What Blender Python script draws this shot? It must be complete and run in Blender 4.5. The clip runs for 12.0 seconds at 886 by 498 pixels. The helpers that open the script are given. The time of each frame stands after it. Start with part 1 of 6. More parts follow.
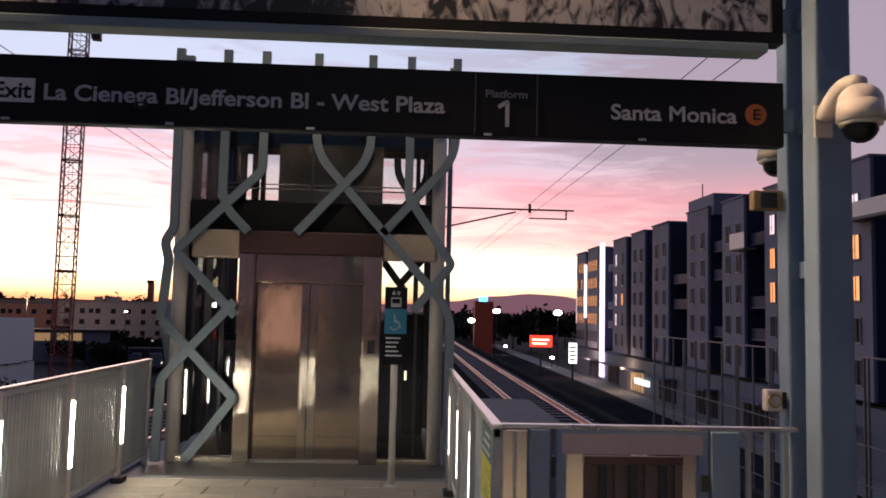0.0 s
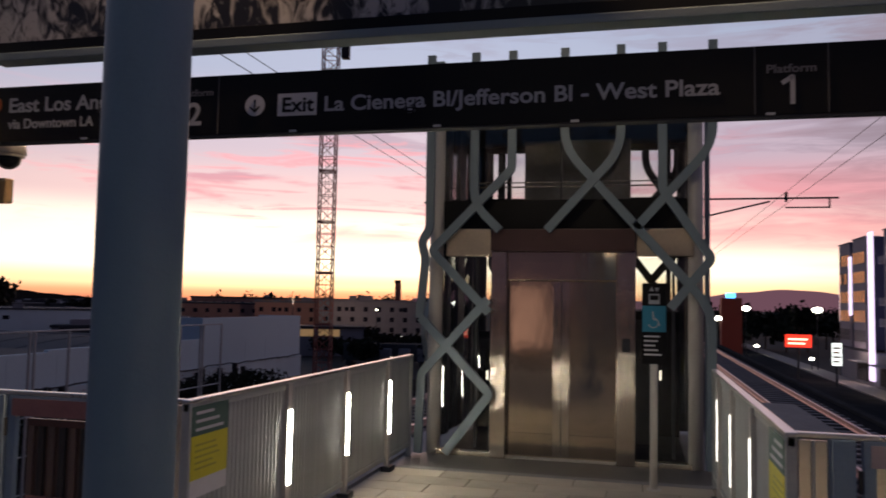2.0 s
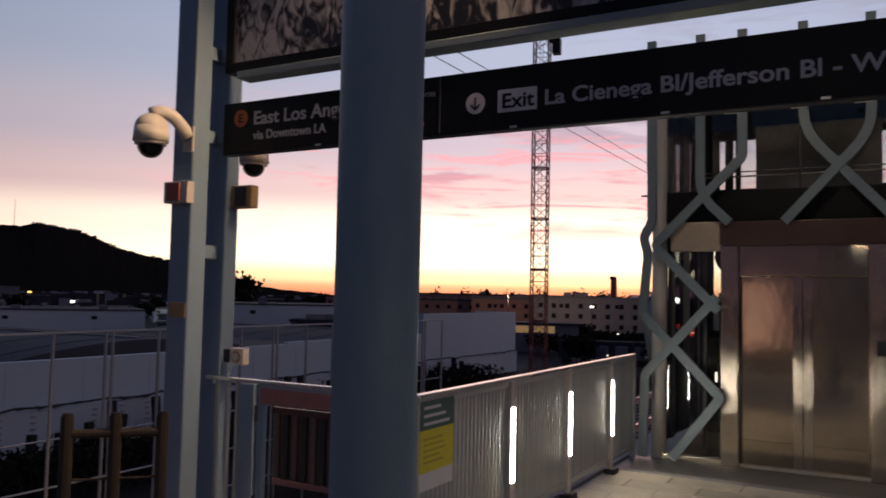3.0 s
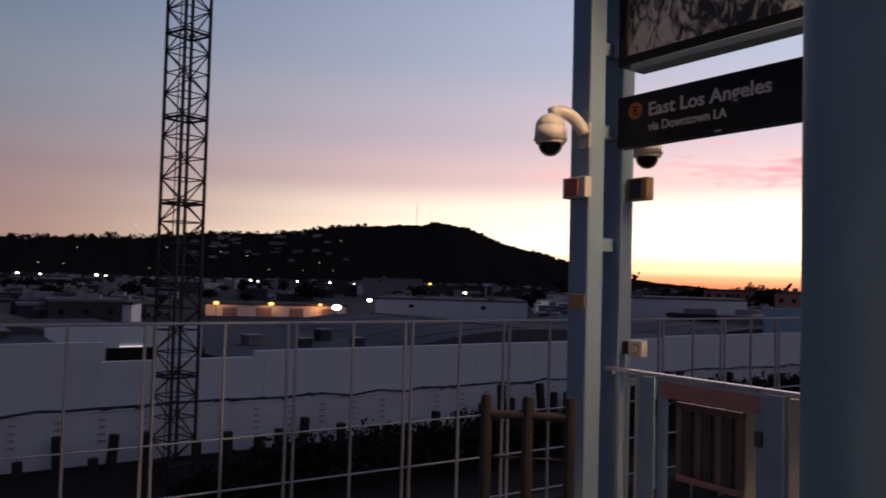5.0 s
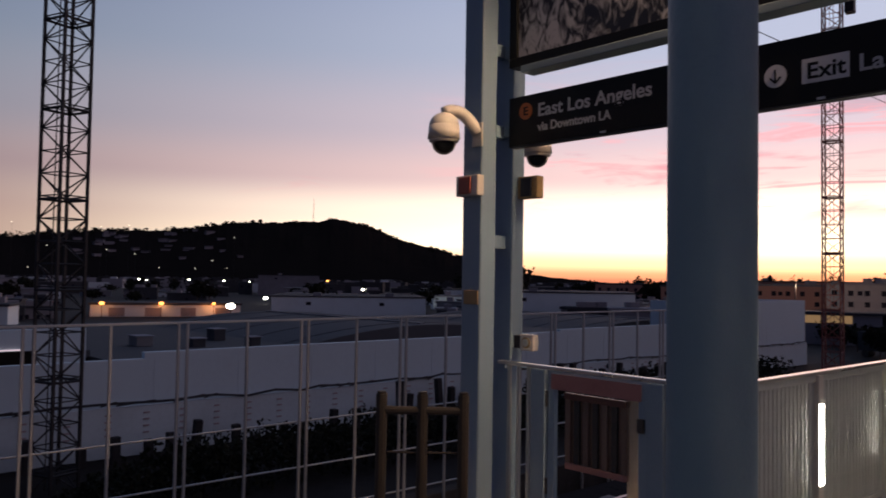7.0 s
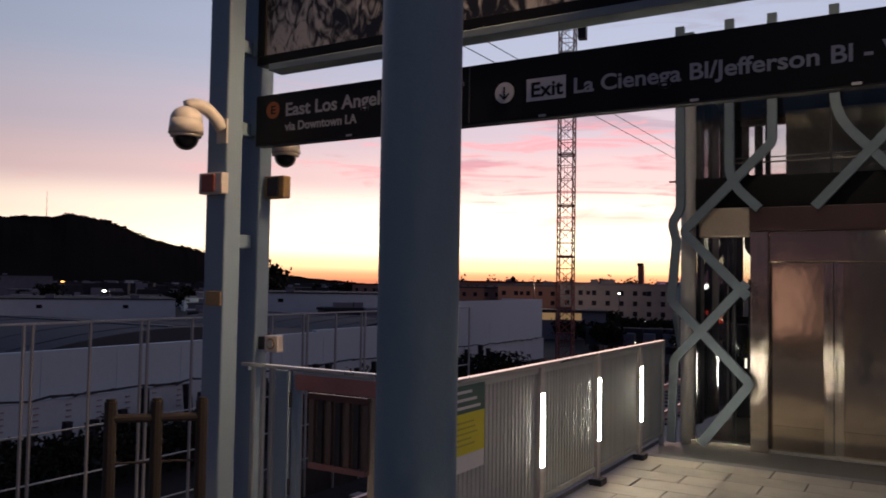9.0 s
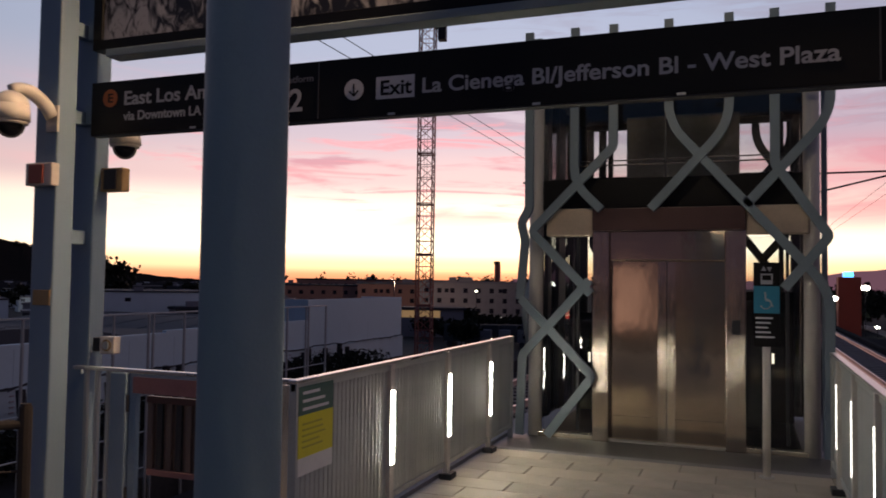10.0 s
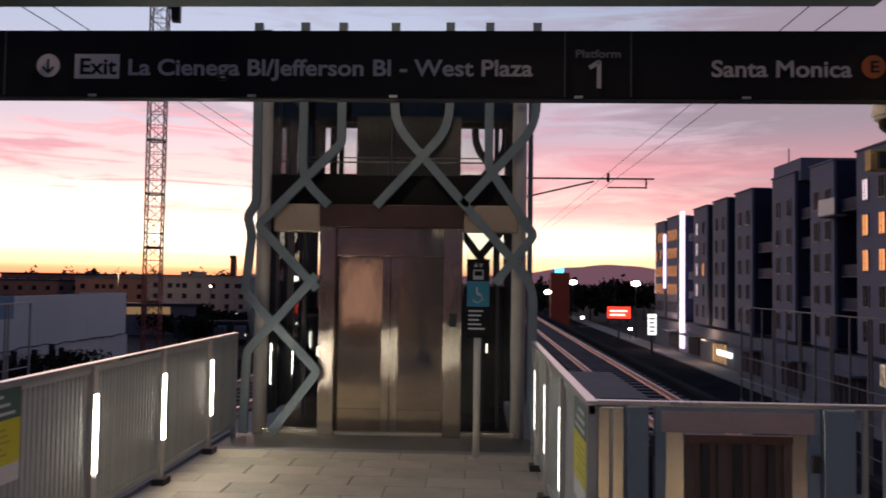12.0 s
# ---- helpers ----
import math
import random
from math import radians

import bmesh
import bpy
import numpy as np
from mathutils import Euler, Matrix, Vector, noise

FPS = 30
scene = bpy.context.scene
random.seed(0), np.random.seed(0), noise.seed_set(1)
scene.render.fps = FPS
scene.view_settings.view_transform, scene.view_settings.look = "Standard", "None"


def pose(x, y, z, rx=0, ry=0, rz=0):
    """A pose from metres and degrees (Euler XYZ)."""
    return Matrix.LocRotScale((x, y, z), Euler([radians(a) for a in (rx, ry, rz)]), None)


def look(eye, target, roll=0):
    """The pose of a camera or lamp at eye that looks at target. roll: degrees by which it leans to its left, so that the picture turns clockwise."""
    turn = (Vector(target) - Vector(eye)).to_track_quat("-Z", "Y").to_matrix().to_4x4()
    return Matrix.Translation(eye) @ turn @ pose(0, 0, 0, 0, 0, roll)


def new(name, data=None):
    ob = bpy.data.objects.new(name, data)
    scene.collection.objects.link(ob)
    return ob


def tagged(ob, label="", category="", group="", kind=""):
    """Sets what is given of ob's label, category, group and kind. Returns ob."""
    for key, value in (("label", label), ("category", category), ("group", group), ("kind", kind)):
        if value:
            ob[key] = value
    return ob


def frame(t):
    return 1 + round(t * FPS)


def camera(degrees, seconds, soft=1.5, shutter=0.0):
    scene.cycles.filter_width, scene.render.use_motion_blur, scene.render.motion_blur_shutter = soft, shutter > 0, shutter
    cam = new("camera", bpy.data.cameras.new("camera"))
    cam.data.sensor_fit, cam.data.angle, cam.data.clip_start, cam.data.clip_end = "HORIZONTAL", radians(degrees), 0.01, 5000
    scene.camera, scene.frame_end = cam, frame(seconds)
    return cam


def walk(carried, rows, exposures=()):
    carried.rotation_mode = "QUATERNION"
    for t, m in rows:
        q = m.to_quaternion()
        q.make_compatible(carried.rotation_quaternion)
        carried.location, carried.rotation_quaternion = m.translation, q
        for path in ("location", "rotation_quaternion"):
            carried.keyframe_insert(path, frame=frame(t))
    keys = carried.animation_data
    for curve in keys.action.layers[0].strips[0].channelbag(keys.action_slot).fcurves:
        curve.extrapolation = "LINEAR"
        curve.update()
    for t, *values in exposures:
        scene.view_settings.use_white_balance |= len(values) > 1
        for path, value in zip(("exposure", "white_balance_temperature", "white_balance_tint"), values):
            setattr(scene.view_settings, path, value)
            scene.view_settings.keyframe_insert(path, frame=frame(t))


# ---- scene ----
cam = camera(58.0, 12.0, 1.7, 0.25)
PATH = [
    (0, (-0.019, -0.289, 1.606), (0.082, 1.703, 1.76), 1.3),
    (0.5, (-0.068, -0.287, 1.597), (-0.069, 1.707, 1.75), 1.6),
    (1, (-0.103, -0.191, 1.595), (-0.227, 1.799, 1.745), 1.4),
    (1.5, (-0.139, -0.176, 1.584), (-0.39, 1.803, 1.731), 1.2),
    (2, (-0.187, -0.204, 1.599), (-0.666, 1.733, 1.735), 1.1),
    (2.5, (-0.227, -0.162, 1.601), (-0.986, 1.683, 1.73), 0.9),
    (3, (-0.27, -0.126, 1.604), (-1.242, 1.618, 1.721), 1.2),
    (3.2, (-0.259, -0.122, 1.585), (-1.312, 1.575, 1.701), 1.3),
    (4.8, (-0.382, -0.194, 1.594), (-1.968, 1.022, 1.679), 1.5),
    (5, (-0.385, -0.211, 1.596), (-2.032, 0.921, 1.674), 1.5),
    (5.5, (-0.392, -0.243, 1.587), (-2.125, 0.753, 1.66), 1.4),
    (6, (-0.451, -0.204, 1.591), (-2.181, 0.796, 1.664), 0.7),
    (6.5, (-0.374, -0.226, 1.601), (-1.995, 0.943, 1.673), 0.8),
    (7, (-0.344, -0.217, 1.602), (-1.833, 1.115, 1.676), 0.9),
    (7.2, (-0.324, -0.226, 1.604), (-1.757, 1.167, 1.679), 1.1),
    (8.8, (-0.24, -0.168, 1.573), (-1.326, 1.509, 1.66), 1.2),
    (9, (-0.26, -0.195, 1.603), (-1.288, 1.518, 1.688), 0.9),
    (9.5, (-0.248, -0.177, 1.604), (-1.134, 1.614, 1.69), 0.9),
    (10, (-0.204, -0.165, 1.602), (-0.919, 1.701, 1.687), 0.8),
    (10.5, (-0.168, -0.152, 1.607), (-0.751, 1.76, 1.682), 0.9),
    (11, (-0.143, -0.157, 1.608), (-0.601, 1.788, 1.684), 0.9),
    (11.5, (-0.113, -0.165, 1.613), (-0.418, 1.81, 1.692), 0.8),
    (12, (-0.084, -0.142, 1.608), (-0.168, 1.854, 1.689), 0.8),
]
EXPOSURES = [(0.0, 0.36), (0.6, 0.22), (1.5, 0.0), (2.5, -0.13), (3.2, -0.11), (4.8, 0.0), (7.0, -0.03), (9.0, -0.06), (10.5, -0.11), (11.5, -0.11), (12.0, 0.06)]
walk(cam, [(t, look(eye, target, roll)) for t, eye, target, roll in PATH], EXPOSURES)

# sky colours by height above the horizon
SKY_WEST = [(0.0, (1.15, 0.36, 0.19)), (0.015, (1.4, 0.58, 0.28)), (0.045, (2.0, 1.25, 0.66)), (0.10, (2.3, 1.9, 1.4)), (0.18, (1.9, 1.5, 1.2)), (0.28, (1.12, 0.78, 0.76)), (0.42, (0.79, 0.65, 0.74)), (0.62, (0.54, 0.58, 0.75)), (1.0, (0.33, 0.42, 0.66))]
SKY_SIDE = [(0.0, (0.15, 0.062, 0.058)), (0.10, (0.225, 0.118, 0.112)), (0.26, (0.18, 0.165, 0.195)), (0.5, (0.15, 0.19, 0.25)), (0.75, (0.09, 0.13, 0.225)), (1.0, (0.065, 0.105, 0.20))]
SKY_CLOUD = [(0.0, (1.4, 0.75, 0.5)), (0.18, (1.25, 0.42, 0.42)), (0.27, (0.95, 0.34, 0.40)), (0.40, (0.62, 0.46, 0.56)), (0.6, (0.46, 0.44, 0.57)), (1.0, (0.33, 0.37, 0.54))]
SKY_STRENGTH = 1.0
LUMINAIRE = 26.0

# ---------------------------------------------------------------- world and large lights
SUNSET = 18.0          # azimuth of the afterglow, degrees left of +y
world = bpy.data.worlds.new("dusk")
scene.world = world
world.use_nodes = True
wt = world.node_tree
wt.nodes.clear()


def wn(kind, **kw):
    n = wt.nodes.new(kind)
    for k, v in kw.items():
        n.inputs[k].default_value = v
    return n


def wmath(op, a, b=None, clamp=False):
    n = wt.nodes.new("ShaderNodeMath")
    n.operation, n.use_clamp = op, clamp
    for i, v in enumerate((a, b)):
        if v is None:
            continue
        if isinstance(v, (int, float)):
            n.inputs[i].default_value = v
        else:
            wt.links.new(v, n.inputs[i])
    return n.outputs[0]


def wramp(fac, stops):
    n = wt.nodes.new("ShaderNodeValToRGB")
    n.color_ramp.interpolation = "EASE"
    el = n.color_ramp.elements
    while len(el) < len(stops):
        el.new(0.5)
    for e, (p, c) in zip(el, stops):
        e.position, e.color = p, (*c, 1)
    wt.links.new(fac, n.inputs[0])
    return n.outputs[0]


def wmix(fac, a, b):
    n = wt.nodes.new("ShaderNodeMix")
    n.data_type = "RGBA"
    for sock, v in ((n.inputs[0], fac), (n.inputs[6], a), (n.inputs[7], b)):
        if isinstance(v, (int, float)):
            sock.default_value = v
        elif isinstance(v, tuple):
            sock.default_value = (*v, 1)
        else:
            wt.links.new(v, sock)
    return n.outputs[2]


tc = wt.nodes.new("ShaderNodeTexCoord")
sep = wt.nodes.new("ShaderNodeSeparateXYZ")
wt.links.new(tc.outputs["Generated"], sep.inputs[0])
DX, DY, DZ = sep.outputs
a = radians(SUNSET)
glow_x, glow_y = -math.sin(a), math.cos(a)
toward = wmath("ADD", wmath("MULTIPLY", DX, glow_x), wmath("MULTIPLY", DY, glow_y))      # 1 at the afterglow
flat = wmath("SQRT", wmath("SUBTRACT", 1.0, wmath("MULTIPLY", DZ, DZ)))
facing = wmath("DIVIDE", toward, wmath("MAXIMUM", flat, 0.05))
near_sun = wmath("MULTIPLY", wmath("SUBTRACT", facing, 0.05), 1.0 / 0.95, True)
near_sun = wmath("POWER", near_sun, 1.95)
elev = wmath("MULTIPLY", wmath("MAXIMUM", DZ, 0.0), 2.2, True)                            # 1 at about 27 degrees up
west = wramp(elev, SKY_WEST)
south = wramp(elev, SKY_SIDE)
sky = wmix(near_sun, south, west)
# drifting clouds, stretched along the horizon
mp = wt.nodes.new("ShaderNodeMapping")
mp.inputs["Scale"].default_value = (2.4, 2.4, 14.0)
mp.inputs["Rotation"].default_value = (0.10, 0.06, 0.0)
wt.links.new(tc.outputs["Generated"], mp.inputs[0])
cl = wn("ShaderNodeTexNoise", Scale=1.7, Detail=5.0, Roughness=0.55, Distortion=0.5)
wt.links.new(mp.outputs[0], cl.inputs["Vector"])
cover = wramp(wmath("ADD", cl.outputs[0], wmath("MULTIPLY", DX, 0.26)), [(0.41, (0, 0, 0)), (0.54, (1, 1, 1))])
lift = wramp(elev, [(0.11, (0, 0, 0)), (0.25, (1, 1, 1)), (0.5, (1, 1, 1)), (0.95, (0.25, 0.25, 0.25))])
side = wmath("MULTIPLY", wmath("SUBTRACT", facing, 0.55), 2.6, True)
cloud_fac = wmath("MULTIPLY", wmath("MULTIPLY", cover, lift), wmath("MULTIPLY", side, 0.85))
cloud_col = wramp(elev, SKY_CLOUD)
sky = wmix(cloud_fac, sky, cloud_col)
# thin pink streaks lit from below
mp2 = wt.nodes.new("ShaderNodeMapping")
mp2.inputs["Scale"].default_value = (3.0, 3.0, 30.0)
mp2.inputs["Rotation"].default_value = (0.06, -0.10, 0.3)
wt.links.new(tc.outputs["Generated"], mp2.inputs[0])
cl2 = wn("ShaderNodeTexNoise", Scale=2.3, Detail=6.0, Roughness=0.6, Distortion=0.8)
wt.links.new(mp2.outputs[0], cl2.inputs["Vector"])
streak = wramp(cl2.outputs[0], [(0.50, (0, 0, 0)), (0.66, (1, 1, 1))])
band = wramp(elev, [(0.14, (0, 0, 0)), (0.24, (1, 1, 1)), (0.40, (0.8, 0.8, 0.8)), (0.60, (0, 0, 0))])
sky = wmix(wmath("MULTIPLY", wmath("MULTIPLY", streak, band), wmath("MULTIPLY", wmath("MULTIPLY", wmath("SUBTRACT", facing, 0.84), 7.0, True), 0.8)), sky, (1.25, 0.46, 0.50))
# slate-mauve bank on the side away from the hill
bank = wramp(wmath("ADD", cl2.outputs[0], wmath("MULTIPLY", DX, 0.30)), [(0.50, (0, 0, 0)), (0.62, (1, 1, 1))])
bank_lift = wramp(elev, [(0.30, (0, 0, 0)), (0.42, (1, 1, 1)), (1.0, (0.7, 0.7, 0.7))])
sky = wmix(wmath("MULTIPLY", wmath("MULTIPLY", bank, bank_lift), 0.35), sky, (0.36, 0.31, 0.42))
# a dull veil spreads on the side of the apartment block
veil = wramp(wmath("ADD", DX, wmath("MULTIPLY", wmath("SUBTRACT", cl2.outputs[0], 0.5), 0.5)), [(0.14, (0, 0, 0)), (0.34, (1, 1, 1))])
veil = wmath("MULTIPLY", veil, wramp(elev, [(0.12, (0.25, 0.25, 0.25)), (0.30, (1, 1, 1))]))
sky = wmix(wmath("MULTIPLY", veil, 0.8), sky, (0.34, 0.255, 0.31))
# a salmon flush low over the tracks
flush = wmath("MULTIPLY", wramp(wmath("ADD", DX, 0.5), [(0.47, (0, 0, 0)), (0.62, (1, 1, 1))]), wramp(elev, [(0.12, (0, 0, 0)), (0.19, (1, 1, 1)), (0.28, (0.9, 0.9, 0.9)), (0.42, (0, 0, 0))]))
sky = wmix(wmath("MULTIPLY", flush, wmath("MULTIPLY", wmath("ADD", cl2.outputs[0], 0.2), 0.66, True)), sky, (0.98, 0.36, 0.40))
# a dusty rose band behind the hill
rose = wmath("MULTIPLY", wramp(facing, [(0.35, (1, 1, 1)), (0.78, (0, 0, 0))]), wramp(elev, [(0.0, (0.6, 0.6, 0.6)), (0.18, (0.6, 0.6, 0.6)), (0.36, (0, 0, 0))]))
sky = wmix(rose, sky, (0.32, 0.175, 0.19))
# the sky away from the afterglow and overhead is much dimmer
dim = wramp(wmath("ADD", wmath("MULTIPLY", facing, 0.5), 0.5), [(0.12, (0.20, 0.27, 0.42)), (0.55, (1, 1, 1))])
high = wramp(DZ, [(0.42, (1, 1, 1)), (0.9, (0.55, 0.60, 0.68))])
shade = wt.nodes.new("ShaderNodeMix")
shade.data_type, shade.blend_type = "RGBA", "MULTIPLY"
shade.inputs[0].default_value = 1.0
wt.links.new(sky, shade.inputs[6])
wt.links.new(dim, shade.inputs[7])
shade2 = wt.nodes.new("ShaderNodeMix")
shade2.data_type, shade2.blend_type = "RGBA", "MULTIPLY"
shade2.inputs[0].default_value = 1.0
wt.links.new(shade.outputs[2], shade2.inputs[6])
wt.links.new(high, shade2.inputs[7])
sky = shade2.outputs[2]
nish = wt.nodes.new("ShaderNodeTexSky")
nish.sky_type, nish.sun_disc = "NISHITA", False
nish.sun_elevation, nish.sun_rotation = radians(0.5), radians(-SUNSET)
bg1, bg2 = wn("ShaderNodeBackground", Strength=SKY_STRENGTH), wn("ShaderNodeBackground", Strength=0.01)
add, out = wt.nodes.new("ShaderNodeAddShader"), wt.nodes.new("ShaderNodeOutputWorld")
wt.links.new(sky, bg1.inputs[0])
wt.links.new(nish.outputs[0], bg2.inputs[0])
wt.links.new(bg1.outputs[0], add.inputs[0])
wt.links.new(bg2.outputs[0], add.inputs[1])
wt.links.new(add.outputs[0], out.inputs[0])


def lamp(name, kind, where, target, energy, color, size=0.3, label="", sy=None):
    d = bpy.data.lights.new(name, kind)
    d.energy, d.color = energy, color
    if kind == "AREA":
        d.size = size
        if sy:
            d.shape, d.size_y = "RECTANGLE", sy
    elif kind == "SUN":
        d.angle = size
    else:
        d.shadow_soft_size = size
    ob = new(name, d)
    ob.matrix_world = look(where, target)
    return ob


# the afterglow, low and very broad
lamp("sun", "SUN", (0, 0, 20), (math.sin(a) * 100, -math.cos(a) * 100, 12), 0.25, (1.0, 0.55, 0.38), radians(25))
# unseen lamps, added to suit the lit surfaces: behind the eye, over the end of the platform, and past the sign
lamp("unseen_platform_lamp", "AREA", (-0.6, -3.0, 4.6), (-0.6, -2.8, 0), LUMINAIRE * 0.8, (1.0, 0.84, 0.66), 0.25, sy=1.2)
# added spot, brightens only the floor that the gate plates mirror
d = lamp("unseen_floor_spot", "SPOT", (1.0, 1.0, 4.9), (1.0, 1.0, 0), LUMINAIRE * 38.0, (1.0, 0.82, 0.58), 0.06).data
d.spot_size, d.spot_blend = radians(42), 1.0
# added spots, kept to the inner faces of the columns
for gy, power in ((3.60, 33.0), (3.93, 14.0)):
    for tx in (-4.15, 2.0):
        d = lamp("unseen_column_spot", "SPOT", (-1.06, gy, 4.9), (tx, gy + 0.06, 1.7), LUMINAIRE * power, (1.0, 0.64, 0.36), 0.08).data
        d.spot_size, d.spot_blend = radians(50), 1.0
# added row of lamps, lights the floor mirrored in the lift doors
for ly in (-9.0, -16.0, -24.0):
    lamp("unseen_platform_lamp", "AREA", (-1.0, ly, 4.6), (-1.0, ly + 0.1, 0), LUMINAIRE * 1.8, (1.0, 0.78, 0.58), 0.25, sy=1.2)
lamp("unseen_landing_lamp", "POINT", (-1.3, 4.9, 4.6), (-1.3, 4.9, 0), LUMINAIRE * 2.2, (1.0, 0.80, 0.54), 0.12)


# ---------------------------------------------------------------- materials
def mat(name, color, rough=0.6, metal=0.0, vary=0.15, scale=6.0, bump=0.0, fine=60.0, spec=0.5, stretch=(1, 1, 1), stain=None):
    m = bpy.data.materials.new(name)
    m.use_nodes = True
    nt = m.node_tree
    b = nt.nodes["Principled BSDF"]
    b.inputs["Metallic"].default_value = metal
    b.inputs["Specular IOR Level"].default_value = spec
    co = nt.nodes.new("ShaderNodeTexCoord")
    mpn = nt.nodes.new("ShaderNodeMapping")
    mpn.inputs["Scale"].default_value = stretch
    nt.links.new(co.outputs["Object"], mpn.inputs[0])
    n1, n2 = nt.nodes.new("ShaderNodeTexNoise"), nt.nodes.new("ShaderNodeTexNoise")
    n1.inputs["Scale"].default_value, n1.inputs["Detail"].default_value = scale, 5
    n2.inputs["Scale"].default_value, n2.inputs["Detail"].default_value = fine, 3
    for n in (n1, n2):
        nt.links.new(mpn.outputs[0], n.inputs["Vector"])
    info = nt.nodes.new("ShaderNodeObjectInfo")
    mx = nt.nodes.new("ShaderNodeMath")
    mx.operation = "ADD"
    nt.links.new(n1.outputs[0], mx.inputs[0])
    half = nt.nodes.new("ShaderNodeMath")
    half.operation = "MULTIPLY"
    half.inputs[1].default_value = 0.5
    nt.links.new(n2.outputs[0], half.inputs[0])
    nt.links.new(half.outputs[0], mx.inputs[1])
    rnd = nt.nodes.new("ShaderNodeMath")
    rnd.operation = "MULTIPLY_ADD"
    rnd.inputs[1].default_value = 0.35
    nt.links.new(info.outputs["Random"], rnd.inputs[0])
    nt.links.new(mx.outputs[0], rnd.inputs[2])
    rp = nt.nodes.new("ShaderNodeValToRGB")
    dark = tuple(c * (1 - vary) for c in color)
    lite = tuple(min(1, c * (1 + vary)) for c in color)
    rp.color_ramp.elements[0].position, rp.color_ramp.elements[0].color = 0.5, (*(stain or dark), 1)
    rp.color_ramp.elements[1].position, rp.color_ramp.elements[1].color = 1.0, (*lite, 1)
    nt.links.new(rnd.outputs[0], rp.inputs[0])
    nt.links.new(rp.outputs[0], b.inputs["Base Color"])
    rr = nt.nodes.new("ShaderNodeMapRange")
    rr.inputs["To Min"].default_value, rr.inputs["To Max"].default_value = max(0.03, rough - 0.08), min(1, rough + 0.1)
    nt.links.new(n1.outputs[0], rr.inputs[0])
    nt.links.new(rr.outputs[0], b.inputs["Roughness"])
    if bump:
        bp = nt.nodes.new("ShaderNodeBump")
        bp.inputs["Strength"].default_value, bp.inputs["Distance"].default_value = bump, 0.01
        nt.links.new(n2.outputs[0], bp.inputs["Height"])
        nt.links.new(bp.outputs[0], b.inputs["Normal"])
    return m


def glow(name, color, strength):
    m = bpy.data.materials.new(name)
    m.use_nodes = True
    b = m.node_tree.nodes["Principled BSDF"]
    b.inputs["Base Color"].default_value = (*[c * 0.5 for c in color], 1)
    b.inputs["Emission Color"].default_value = (*color, 1)
    b.inputs["Emission Strength"].default_value = strength
    return m


def glass(name, color=(0.8, 0.85, 0.85), alpha=0.25, rough=0.03):
    m = bpy.data.materials.new(name)
    m.use_nodes = True
    nt = m.node_tree
    nt.nodes.clear()
    o, mixn = nt.nodes.new("ShaderNodeOutputMaterial"), nt.nodes.new("ShaderNodeMixShader")
    tr, gl, fr = nt.nodes.new("ShaderNodeBsdfTransparent"), nt.nodes.new("ShaderNodeBsdfGlossy"), nt.nodes.new("ShaderNodeFresnel")
    tr.inputs[0].default_value, gl.inputs["Roughness"].default_value = (*color, 1), rough
    fr.inputs[0].default_value = 1.5
    nt.links.new(fr.outputs[0], mixn.inputs[0])
    nt.links.new(tr.outputs[0], mixn.inputs[1])
    nt.links.new(gl.outputs[0], mixn.inputs[2])
    nt.links.new(mixn.outputs[0], o.inputs[0])
    return m


M_STEEL = mat("painted_blue_grey_steel", (0.185, 0.235, 0.26), 0.45, 0.0, 0.10, 3.0, 0.10, 90)
M_COLUMN = mat("column_paint", (0.155, 0.225, 0.305), 0.42, 0.0, 0.10, 2.5, 0.12, 60)
M_POLE = mat("round_pole_paint", (0.10, 0.175, 0.27), 0.5, 0.0, 0.12, 3.0, 0.12, 80)
M_GALV = mat("pale_painted_steel", (0.36, 0.375, 0.365), 0.42, 0.15, 0.14, 5.0, 0.10, 70)
M_TOPRAIL = mat("brushed_top_rail", (0.62, 0.60, 0.58), 0.28, 0.9, 0.10, 6.0, 0.05, 120, stretch=(1, 0.1, 1))
M_STAINLESS = mat("brushed_stainless", (0.56, 0.49, 0.41), 0.10, 1.0, 0.08, 2.5, 0.45, 160, stretch=(1, 1, 0.004))
M_DOORSTEEL = mat("door_stainless", (0.47, 0.395, 0.31), 0.07, 1.0, 0.16, 2.0, 0.32, 2.6, stretch=(1, 1, 0.6))


def brushed(m, amount):
    """Horizontal smear of highlights across vertically brushed steel."""
    nt = m.node_tree
    tg = nt.nodes.new("ShaderNodeTangent")
    tg.direction_type, tg.axis = "RADIAL", "Z"
    b = nt.nodes["Principled BSDF"]
    b.inputs["Anisotropic"].default_value, b.inputs["Anisotropic Rotation"].default_value = amount, 0.0
    nt.links.new(tg.outputs[0], b.inputs["Tangent"])


M_BRONZE = mat("bronze_fascia", (0.58, 0.48, 0.36), 0.38, 0.6, 0.12, 2.0, 0.05, 40)
brushed(M_STAINLESS, 0.5)
brushed(M_DOORSTEEL, 0.4)
M_MAROON = mat("dark_header_paint", (0.075, 0.04, 0.038), 0.35, 0.2, 0.15, 3.0, 0.05)
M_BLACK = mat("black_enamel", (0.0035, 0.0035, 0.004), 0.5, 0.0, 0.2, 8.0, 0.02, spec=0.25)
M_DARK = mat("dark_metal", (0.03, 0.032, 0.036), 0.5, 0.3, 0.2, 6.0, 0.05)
M_ALU = mat("aluminium_edge", (0.50, 0.50, 0.48), 0.35, 0.8, 0.1, 6.0, 0.05)
M_TEXT = mat("white_lettering", (0.40, 0.41, 0.44), 0.5, 0.0, 0.05, 20)
M_GREYTEXT = mat("grey_panel_white", (0.55, 0.55, 0.58), 0.5, 0.0, 0.05, 20)
